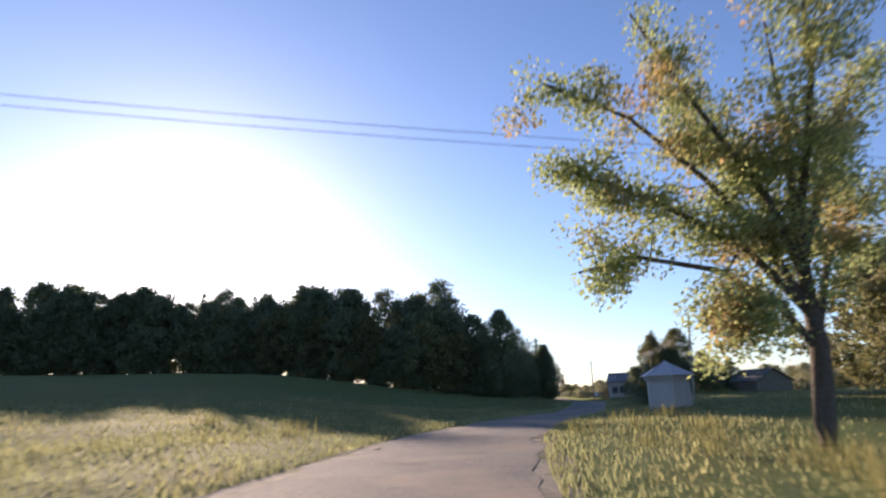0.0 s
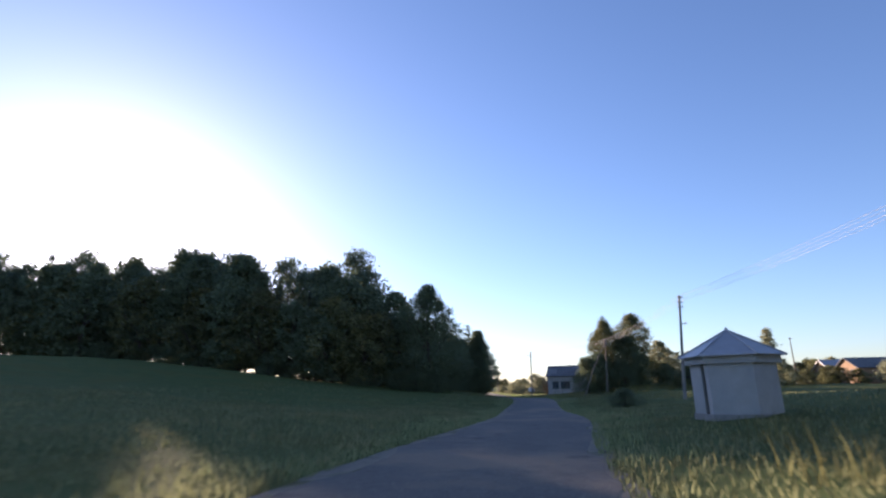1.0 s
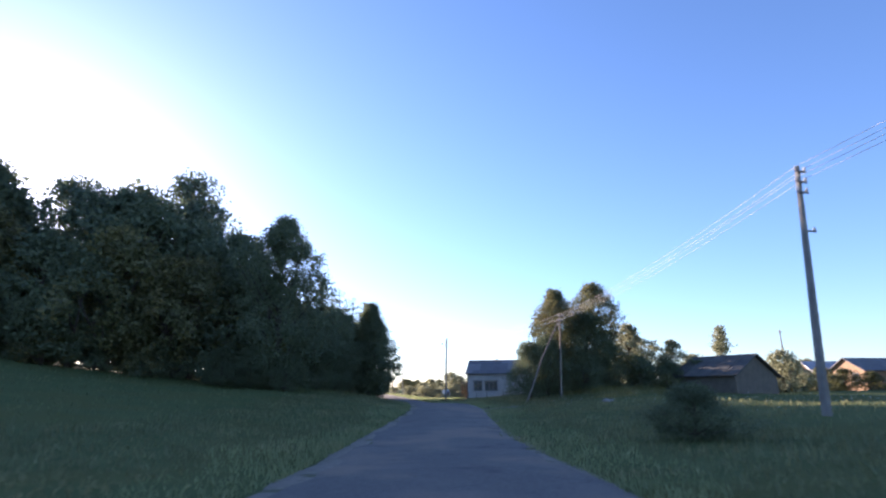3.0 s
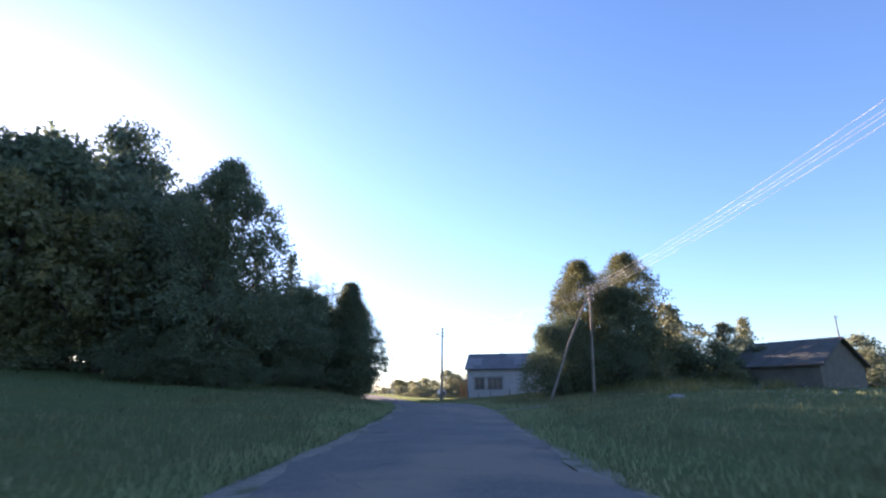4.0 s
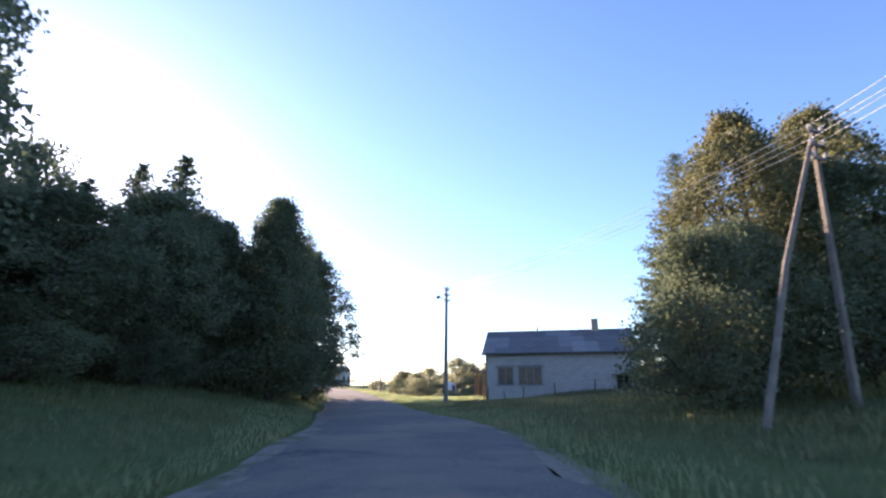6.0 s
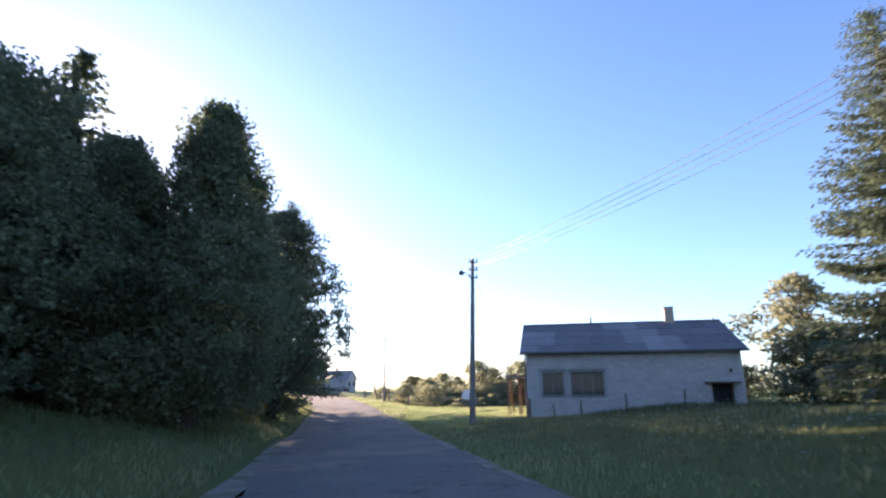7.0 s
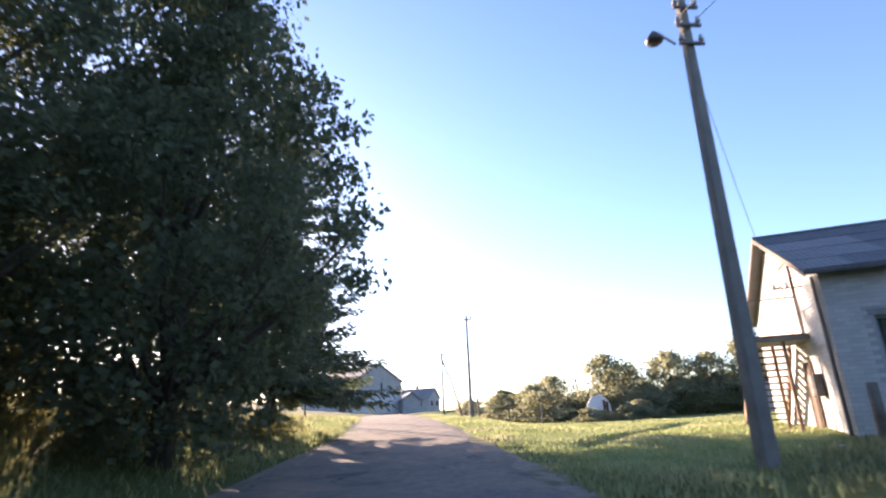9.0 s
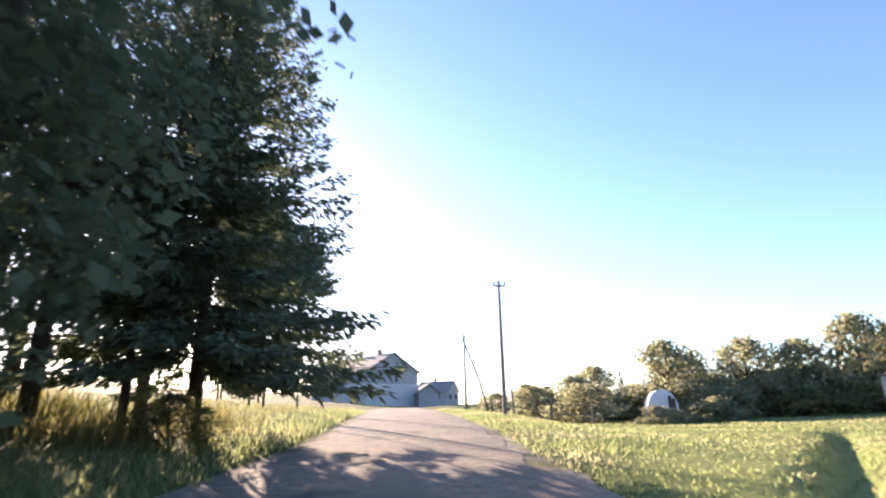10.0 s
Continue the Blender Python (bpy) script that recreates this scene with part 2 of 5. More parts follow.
# ---------------------------------------------------------------- mesh helpers
class Geo:
    """Collects vertices and faces of one part."""

    def __init__(self):
        self.v, self.f = [], []

    def add(self, verts, faces, m=None):
        k = len(self.v)
        self.v += [tuple(m @ Vector(p)) if m is not None else tuple(p) for p in verts]
        self.f += [tuple(i + k for i in f) for f in faces]
        return self

    def box(self, x0, x1, y0, y1, z0, z1, m=None, c=0.0):
        """A box, with its upright and lying edges cut by c."""
        if not c:
            vs = [(x, y, z) for z in (z0, z1) for y in (y0, y1) for x in (x0, x1)]
            return self.add(vs, [(0, 2, 3, 1), (4, 5, 7, 6), (0, 1, 5, 4), (2, 6, 7, 3), (0, 4, 6, 2), (1, 3, 7, 5)], m)
        bm = bmesh.new()
        bmesh.ops.create_cube(bm, size=1.0)
        for v in bm.verts:
            v.co = Vector((x0 + (v.co.x + .5) * (x1 - x0), y0 + (v.co.y + .5) * (y1 - y0), z0 + (v.co.z + .5) * (z1 - z0)))
        bmesh.ops.bevel(bm, geom=bm.edges[:], offset=c, segments=1, affect="EDGES")
        bm.verts.index_update()
        self.add([v.co.copy() for v in bm.verts], [[v.index for v in f.verts] for f in bm.faces], m)
        bm.free()
        return self

    def tube(self, pts, radii, n=6, cap=True, m=None):
        pts = [Vector(p) for p in pts]
        vs, fs = [], []
        for i, p in enumerate(pts):
            d = (pts[min(i + 1, len(pts) - 1)] - pts[max(i - 1, 0)]).normalized()
            a = d.cross(Vector((0, 0, 1)))
            a = a.normalized() if a.length > 0.05 else Vector((1, 0, 0))
            b = d.cross(a)
            r = radii[i] if isinstance(radii, (list, tuple)) else radii
            vs += [p + (a * math.cos(2 * math.pi * j / n) + b * math.sin(2 * math.pi * j / n)) * r for j in range(n)]
        for i in range(len(pts) - 1):
            fs += [(i * n + j, i * n + (j + 1) % n, (i + 1) * n + (j + 1) % n, (i + 1) * n + j) for j in range(n)]
        if cap:
            fs += [tuple(range(n - 1, -1, -1)), tuple(range((len(pts) - 1) * n, len(pts) * n))]
        return self.add(vs, fs, m)

    def prism(self, poly, y0, y1, m=None):
        """A polygon in the x-z plane pushed from y0 to y1."""
        n = len(poly)
        vs = [(x, y0, z) for x, z in poly] + [(x, y1, z) for x, z in poly]
        fs = [tuple(range(n)), tuple(range(2 * n - 1, n - 1, -1))] + [(i, i + n, (i + 1) % n + n, (i + 1) % n) for i in range(n)]
        return self.add(vs, fs, m)

    def mesh(self, name, material, smooth=False, weld=False):
        me = bpy.data.meshes.new(name)
        me.from_pydata(self.v, [], self.f)
        bm = bmesh.new()
        bm.from_mesh(me)
        if weld:
            bmesh.ops.remove_doubles(bm, verts=bm.verts[:], dist=.0005)
        bmesh.ops.recalc_face_normals(bm, faces=bm.faces[:])
        bm.to_mesh(me)
        bm.free()
        me.materials.append(material)
        if smooth:
            me.polygons.foreach_set("use_smooth", [True] * len(me.polygons))
        return me


def np_mesh(name, verts, faces, material, smooth=False):
    """A mesh from arrays: verts (n, 3), faces (m, 3 or 4)."""
    me = bpy.data.meshes.new(name)
    k = faces.shape[1]
    me.vertices.add(len(verts))
    me.vertices.foreach_set("co", np.ascontiguousarray(verts, dtype=np.float32).ravel())
    me.loops.add(faces.size)
    me.loops.foreach_set("vertex_index", np.ascontiguousarray(faces, dtype=np.int32).ravel())
    me.polygons.add(len(faces))
    me.polygons.foreach_set("loop_start", np.arange(0, faces.size, k, dtype=np.int32))
    me.polygons.foreach_set("loop_total", np.full(len(faces), k, dtype=np.int32))
    me.polygons.foreach_set("use_smooth", np.full(len(faces), smooth))
    me.update(calc_edges=True)
    me.materials.append(material)
    return me


def part(name, data, material, parent, label="", smooth=False, m=None):
    """One mesh object under a thing or a part."""
    me = data.mesh(name, material, smooth) if isinstance(data, Geo) else data
    ob = new(name, me)
    ob.parent = parent
    if m is not None:
        ob.matrix_basis = m
    return tagged(ob, label)


def thing(name, label, category, m, group="", kind=""):
    ob = new(name)
    ob.empty_display_size = 0.3
    ob.matrix_basis = m
    return tagged(ob, label, category, group, kind)


# ---------------------------------------------------------------- the lie of the land
ROAD_Y = (-80, -20, 0, 9, 13, 20, 24, 27, 34, 40, 45, 52, 57, 62, 70, 75, 80, 85, 90, 100, 108, 116, 124, 132, 140, 150, 160, 175, 188, 198, 210, 225, 245, 300, 600)
ROAD_X = (-12, -4.5, -2.0, -1.0, -.4, .7, 1.7, 2.8, 5.1, 7.7, 9.7, 12.0, 13.6, 15.0, 17.0, 18.6, 20.2, 21.8, 23.4, 25.5, 26.3, 26.7, 27.1, 27.5, 27.6, 27.3, 26.9, 26.2, 26.2, 29.0, 34.6, 39.0, 44.0, 54, 120)
ROAD_W = ((-80, 2.6), (30, 2.35), (50, 2.45), (60, 2.65), (95, 2.35), (108, 2.55), (116, 2.8), (124, 2.5), (134, 2.0), (220, 2.1))
ROAD_Z = ((-80, 0), (40, 0), (50, -.12), (62, -.46), (70, -.52), (80, -.26), (92, .12), (100, .3), (106, .2), (114, .0), (121, .04), (128, .28), (134, .52), (140, .76), (150, 1.08), (160, 1.28), (175, 1.48), (190, 1.68), (200, 1.72), (215, 1.5), (300, 1.9), (900, 4), (3000, 7))


def _interp(y, pairs):
    return np.interp(y, [p[0] for p in pairs], [p[1] for p in pairs])


def road_x(y):
    s = 4.0
    return (np.interp(y - s, ROAD_Y, ROAD_X) + 2 * np.interp(y, ROAD_Y, ROAD_X) + np.interp(y + s, ROAD_Y, ROAD_X)) / 4


def road_z(y):
    s = 5.0
    return (_interp(y - s, ROAD_Z) + 2 * _interp(y, ROAD_Z) + _interp(y + s, ROAD_Z)) / 4


def road_w(y):
    return _interp(y, ROAD_W)


def bumps(x, y):
    return (np.sin(x * .9 + 1.3 * np.sin(y * .31)) * np.cos(y * .7 + x * .23) * .05
            + np.sin(x * .21 + 2) * np.sin(y * .17 + 1 + .3 * np.sin(x * .11)) * .14)


def land(x, y):
    """Height of the ground."""
    x, y = np.asarray(x, float), np.asarray(y, float)
    yc = np.clip(y, -80, 400)
    off = x - road_x(yc)
    w = road_w(yc)
    left, right = np.maximum(-off - w, 0), np.maximum(off - w, 0)
    k = np.interp(y, (10, 90), (.5, 1.0)) * np.interp(y, (125, 170), (1, .75))
    lift_l = (.085 * np.minimum(left, 16) + .12 * np.clip(left - 16, 0, 14) + .14 * np.clip(left - 30, 0, 24) + .02 * np.clip(left - 54, 0, 200)) * k
    lift_r = (.075 * np.clip(right - .3, 0, 14) + .004 * np.clip(right - 14, 0, 300)) * np.interp(y, (12, 40), (.25, 1.0))
    # the bank under the wood
    lift_l = lift_l + .15 * np.clip(left, 0, 11) * np.clip((34 - left) / 16, 0, 1) * np.interp(y, (98, 112, 126, 140), (0, 1, .8, 0))
    z = road_z(y) + lift_l + lift_r + bumps(x, y) * np.clip((np.abs(off) - w) / 4, 0, 1)
    # low flat pasture behind the brick building
    b = np.clip((right - .6) / 5.5, 0, 1) * np.interp(y, (122, 133, 170, 196), (0, 1, 1, 0))
    b = b * b * (3 - 2 * b)
    z = z * (1 - b) + (.45 + .022 * np.clip(x - 41, 0, 40) + .5 * bumps(x, y)) * b
    # drainage ditch that runs from the road into the field
    px_, py_ = x - 31.4, y - 127.8
    along, across = px_ * .62 + py_ * .785, px_ * .785 - py_ * .62
    z = z - .4 * np.exp(-(across / .27) ** 2) * np.clip(along / 1.5, 0, 1) * np.clip((15 - along) / 3, 0, 1)
    # hollow before the brick building
    z = z - .34 * np.exp(-((x - 37.6) / 5) ** 2 - ((y - 124.8) / 4.5) ** 2)
    # the verge falls away under the roadside tree
    z = z - .55 * np.exp(-((x - 11.5) / 4.5) ** 2 - ((y - 14.5) / 7) ** 2)
    bed = np.clip((w + np.where(off < 0, .95, .5) - np.abs(off)) / 1.0, 0, 1)
    far = np.clip((np.hypot(x, y - 60) - 400) / 600, 0, 1)
    return (z - .16 * bed) * (1 - far) + 5.0 * far


def at_land(x, y, dz=0.0):
    return float(land(x, y)) + dz


def spread(a, b, inner, n_out, reach):
    """Grid lines: step inner between a and b, widening outwards to reach."""
    mid = np.arange(a, b + inner * .5, inner)
    out = np.geomspace(inner, reach, n_out)
    return np.concatenate([a - np.cumsum(out)[::-1], mid, b + np.cumsum(out)])


def sheet(xs, ys, zf, name, material):
    gx, gy = np.meshgrid(xs, ys)
    v = np.stack([gx, gy, zf(gx, gy)], -1).reshape(-1, 3)
    i = np.arange(len(xs) * len(ys)).reshape(len(ys), len(xs))
    f = np.stack([i[:-1, :-1], i[:-1, 1:], i[1:, 1:], i[1:, :-1]], -1).reshape(-1, 4)
    return np_mesh(name, v, f, material, True)


ground = new("ground", sheet(np.concatenate([(q := spread(-40, 78, 1.3, 26, 700))[q < 26.5], np.arange(27, 47, .33), q[q > 47.2]]), np.concatenate([(q := spread(-25, 190, 1.3, 26, 700))[q < 119.5], np.arange(120, 145, .33), q[q > 145.2]]), land, "ground", M_GROUND))
tagged(ground, "rough green meadow rising gently beside the road", "ground", kind="structure")


def strip(y0, y1, step, offs, zf, name, material):
    """A band that follows the road: offs(y) gives its cross offsets."""
    ys = np.arange(y0, y1, step)
    rows = np.array([offs(y) for y in ys])
    cx = road_x(ys)[:, None]
    dx = np.gradient(road_x(ys), ys)[:, None]
    ln = np.sqrt(1 + dx * dx)
    v = np.stack([cx + rows / ln, ys[:, None] - rows * dx / ln, zf(rows, ys[:, None] + rows * 0)], -1)
    k = rows.shape[1]
    i = np.arange(len(ys) * k).reshape(len(ys), k)
    f = np.stack([i[:-1, :-1], i[:-1, 1:], i[1:, 1:], i[1:, :-1]], -1).reshape(-1, 4)
    return np_mesh(name, v.reshape(-1, 3), f, material, True)


def wob(y, s):
    return .14 * math.sin(y * .83 + s) + .1 * math.sin(y * 2.3 + 2 * s) + .06 * math.sin(y * 5.1 + s)


road = new("road", strip(-60, 420, 1.0, lambda y: [-road_w(y) + wob(y, 1), -road_w(y) + .35, -1.4, -.6, 0, .6, 1.4, road_w(y) - .35, road_w(y) + wob(y, 2)],
                         lambda o, y: road_z(y) + .03 - .012 * (o / 2.5) ** 2 + .012 * np.sin(y * .9 + o * 1.7) * (np.abs(o) < 2.3), "road", M_ROAD))
tagged(road, "worn grey patched asphalt village road", "road", kind="structure")
for side, nm in ((-1, "gravel_shoulder"), (1, "gravel_shoulder")):
    sh = new(nm, strip(-60, 300, 1.0, lambda y: sorted([side * (road_w(y) - .15), side * (road_w(y) + .2 + .12 * math.sin(y * .4)), side * (road_w(y) + (1.0 if side < 0 else .6) + wob(y, 3 + side) + .2 * math.sin(y * .13 + side))]),
                       lambda o, y: road_z(y) + .012 - .05 * np.clip(np.abs(o) - road_w(y), 0, 2), nm, M_GRAVEL))
    tagged(sh, "narrow pale gravel shoulder along the asphalt edge", "road shoulder", kind="structure")

# farm track that leaves the road towards the buildings behind the trees
ts = np.linspace(0, 1, 30)
tx, ty = 25.0 + 3.6 * ts, 89.2 - .7 * ts + .3 * ts ** 2
tw = np.linspace(-1, 1, 7)[None, :] * (.55 + .6 * (1 - ts[:, None]) ** 3)
tv = np.stack([tx[:, None] + tw * .1, ty[:, None] + tw, land(tx[:, None] + tw * .1, ty[:, None] + tw) + .05 - .03 * np.abs(np.linspace(-1, 1, 7))[None, :]], -1)
ti = np.arange(210).reshape(30, 7)
track = new("farm_track", np_mesh("farm_track", tv.reshape(-1, 3), np.stack([ti[:-1, :-1], ti[:-1, 1:], ti[1:, 1:], ti[1:, :-1]], -1).reshape(-1, 4), M_GRAVEL, True))
tagged(track, "pale gravel farm track branching off the road", "track", kind="structure")

# ---------------------------------------------------------------- trees
def cards(pos, along, side, length, width):
    """Pointed leaf quads: base, two flanks and tip."""
    n = len(pos)
    a, b = along * length[:, None], side * width[:, None]
    v = np.stack([pos, pos + a * .45 + b * .5, pos + a, pos + a * .45 - b * .5], 1).reshape(-1, 3)
    return v, np.arange(4 * n).reshape(n, 4)


def unit(a):
    return a / np.maximum(np.linalg.norm(a, axis=-1, keepdims=True), 1e-9)


def darts(pos, along, side, length, width):
    """Leaves for trees farther off: one pointed triangle each."""
    a, b = along * length[:, None], side * width[:, None] * .5
    return np.stack([pos - b, pos + b, pos + a], 1).reshape(-1, 3), np.arange(3 * len(pos)).reshape(-1, 3)


def leaf_cloud(rng, centres, spreads, n_each, length, width, shape=cards):
    """Leaves in clumps round the centres."""
    c = np.repeat(centres, n_each, 0)
    s = np.repeat(spreads, n_each)[:, None]
    pos = c + np.clip(rng.normal(size=c.shape), -1.5, 1.5) * s * np.array([1, 1, .75])
    along = unit(rng.normal(size=pos.shape) + np.array([0, 0, -.25]))
    side = unit(np.cross(along, rng.normal(size=pos.shape)))
    k = rng.uniform(.7, 1.4, len(pos))
    return shape(pos, along, side, length * k, width * k)


def broadleaf(seed, height=10.0, radius=3.2, low=1.0, clumps=250, n_each=30, leaf=.3, power=.7, lobes=.3, material=None, thick=.75, cone=False):
    """Meshes of one broad-leaved tree: trunk with limbs, and a crown of leaf clumps with an uneven outline."""
    rng = np.random.default_rng(seed)
    h = rng.uniform(0, 1, clumps) ** .9
    az = rng.uniform(0, 2 * math.pi, clumps)
    env = np.sin(np.pi * np.clip(.08 + .9 * h, 0, 1) ** power) ** .7
    if cone:
        env = (1 - h) ** .8 * np.minimum(1, .45 + 3.5 * h) + .05
    ph = rng.uniform(0, 6.28, 4)
    lobe = 1 + lobes * (np.sin(3 * az + ph[0] + 5 * h) * .5 + np.sin(2 * az - 7 * h + ph[1]) * .5 + .4 * np.sin(11 * h + ph[2]))
    rad = radius * env * lobe * np.sqrt(rng.uniform(.12, 1, clumps))
    cz = low + h * (height - low - .3)
    cen = np.stack([rad * np.cos(az), rad * np.sin(az), cz], 1)
    v, f = leaf_cloud(rng, cen, rng.uniform(.3, .62, clumps) * thick, n_each, leaf, leaf * .68, cards if n_each > 40 else darts)
    g = Geo()
    top = height * .86
    g.tube([(0, 0, -.4), (.02, .01, height * .12), (.1 * math.sin(ph[0]), .1 * math.cos(ph[0]), height * .4), (.2 * math.sin(ph[1]), .15, top)], [height * .026, height * .02, height * .014, .02], 8)
    for i in rng.choice(clumps, 26, replace=False):
        e = Vector(cen[i])
        s = Vector((0, 0, max(height * .1, e.z - e.xy.length * 1.0 - .5)))
        mid = s.lerp(e, .5) + Vector((0, 0, -.25))
        g.tube([s, mid, e], [height * .008 + .01, height * .005 + .008, .008], 5, False)
    return g.mesh("trunk", M_BARK, True), np_mesh("crown", v, f, material or M_LEAF)


def spruce(seed, height=16.0, radius=3.6, low=1.0, levels=34, taper=.8, material=None, step=.3, fine=1, boughs=(8, 12), stem=1.0):
    """Meshes of one spruce: straight trunk, and whorls of drooping boughs with needle sprays."""
    rng = np.random.default_rng(seed)
    P, A, S, L, Wd = [], [], [], [], []
    g = Geo().tube([(0, 0, -.4), (0, 0, height * .15), (0, 0, height * .97)], [height * .0105 * stem, height * .0085 * stem, .015], 8)
    for i in range(levels):
        q = (i + rng.uniform(-.3, .3)) / levels
        z0 = low + q * (height - low)
        reach = radius * (1 - q) ** taper * rng.uniform(.8, 1.1) + .12
        for j in range(int(rng.integers(*boughs))):
            az = rng.uniform(0, 6.28)
            r = reach * rng.uniform(.7, 1.04)
            out = np.array([math.cos(az), math.sin(az), 0])
            n = max(3, int(r / step))
            s = np.linspace(.12, 1, n)
            droop = -.42 * r * s + .2 * r * s ** 3 * (1 + q) + .4 * q * r * s
            zb = z0 + rng.uniform(-.6, .6) * (height - low) / levels
            base = out[None] * (r * s)[:, None] + np.array([0, 0, zb])[None] + np.array([0, 0, 1])[None] * droop[:, None]
            if j % 2 == 0 and r > .9:
                g.tube([(0, 0, zb), tuple(base[n // 2]), tuple(base[-1])], [.03, .018, .006], 3, False)
            tang = np.array([-out[1], out[0], 0])
            base0, n0 = base, n
            for sg in (-1, 1, 0) * fine:
                base = base0 + out[None] * (rng.uniform(-.5, .5) * step) * (fine > 1) + rng.normal(size=(n, 3)) * .07 * (fine > 1)
                d = out * .75 + tang * sg * .75 + np.array([0, 0, -.25 if sg else -.75]) + rng.normal(size=(n, 3)) * .18
                P.append(base + rng.normal(size=(n, 3)) * .04)
                A.append(unit(d))
                S.append(unit(np.cross(unit(d), rng.normal(size=(n, 3)) * 1.1 + np.array([0, 0, .8]))))
                L.append(rng.uniform(.5, .95, n) * (.35 + .22 * r * (1 - .55 * s)) * (.52 if fine > 1 else 1) * (1 - .4 * q))
                Wd.append(rng.uniform(.2, .34, n) * (.3 if fine > 1 else 1) * (1 - .3 * q))
    v, f = cards(np.concatenate(P), np.concatenate(A), np.concatenate(S), np.concatenate(L), np.concatenate(Wd))
    return g.mesh("trunk", M_BARK, True), np_mesh("crown", v, f, material or M_NEEDLE)


PROTO = {
    "leafy_a": (broadleaf(11), 10.0, 3.2), "leafy_b": (broadleaf(12, power=.85, lobes=.4), 10.0, 3.2), "leafy_c": (broadleaf(13, power=.6, lobes=.35, low=.6), 10.0, 3.2),
    "olive_a": (broadleaf(14, material=M_LEAF2, lobes=.4), 10.0, 3.2),
    "silver": (broadleaf(16, material=M_SILVER, lobes=.45, clumps=190, low=.4), 10.0, 3.2),
    "shrub": (broadleaf(17, material=M_LEAF2, low=.2, height=6.0, radius=3.0, clumps=170, leaf=.24, power=.6), 6.0, 3.0),
    "shrub_dark": (broadleaf(18, low=.2, height=6.0, radius=3.0, clumps=170, leaf=.24, power=.6, lobes=.4), 6.0, 3.0),
    "poplar": (broadleaf(19, material=M_SILVER, low=4.0, height=12.0, radius=1.1, clumps=90, leaf=.3, power=1.0, lobes=.3), 12.0, 1.1),
    "spruce_a": (spruce(21, levels=46), 16.0, 3.6), "spruce_b": (spruce(22, taper=.85, levels=60, low=.6), 16.0, 3.6),
    "near_a": (broadleaf(31, clumps=560, n_each=62, leaf=.14, thick=.6, power=.95, lobes=.3), 10.0, 3.2),
    "near_b": (broadleaf(32, clumps=560, n_each=62, leaf=.14, thick=.6, power=.75, lobes=.42), 10.0, 3.2),
    "bare_spruce": (spruce(36, taper=.6, low=3.6, levels=34, step=.24, fine=2, boughs=(5, 8)), 16.0, 3.6),
    "near_c": (broadleaf(37, clumps=900, n_each=60, leaf=.1, thick=.52, power=.64, lobes=.22, low=2.3), 10.0, 3.2),
    "olive_near": (broadleaf(41, material=M_LEAF2, clumps=560, n_each=56, leaf=.13, thick=.62, lobes=.42), 10.0, 3.2),
    "shrub_near": (broadleaf(42, low=.2, height=6.0, radius=3.0, clumps=420, n_each=52, leaf=.12, power=.6, lobes=.45, thick=.7), 6.0, 3.0),
    "cone": (broadleaf(39, clumps=820, n_each=62, leaf=.125, thick=.55, cone=True, lobes=.38, low=.4), 10.0, 3.2),
    # crown held high and stem thin so that only distant ground is shaded
    "high_spruce": (spruce(38, taper=.5, low=10.5, levels=30, stem=.55), 16.0, 3.6),
    "overhang": (broadleaf(40, clumps=640, n_each=56, leaf=.13, thick=.5, power=.88, lobes=.22, low=.35), 10.0, 3.2),
    "near_spruce": (spruce(33, taper=.66, low=1.9, levels=54, step=.18, fine=4, boughs=(6, 10)), 16.0, 3.6),
    "lite": (broadleaf(34, material=M_LEAF2, low=.05, height=6.0, radius=3.0, clumps=170, n_each=20, leaf=.3, power=.6, lobes=.5), 6.0, 3.0),
    "lite_pale": (broadleaf(35, material=M_SILVER, low=.05, height=6.0, radius=3.0, clumps=170, n_each=20, leaf=.3, power=.65, lobes=.55), 6.0, 3.0),
    "pine": (broadleaf(24, material=M_NEEDLE, height=10.0, radius=2.4, low=2.0, power=1.25, lobes=.35, clumps=220, n_each=30, leaf=.21), 10.0, 2.4),
}
_turn = random.Random(5)


def plant(kind, x, y, h, r, label, category="tree", name="tree", group="", dz=-.05, lean=0.0):
    """One tree of a kind, h tall and r wide to each side."""
    (trunk, crown), h0, r0 = PROTO[kind]
    m = Matrix.Translation((x, y, at_land(x, y, dz))) @ Matrix(((1, 0, lean / h, 0), (0, 1, 0, 0), (0, 0, 1, 0), (0, 0, 0, 1))) @ pose(0, 0, 0, 0, 0, _turn.uniform(0, 360)) @ Matrix.Diagonal((r / r0, r / r0, h / h0, 1))
    t = thing(name, label, category, m, group)
    part("trunk", trunk, None, t)
    part("crown", crown, None, t)
    return t

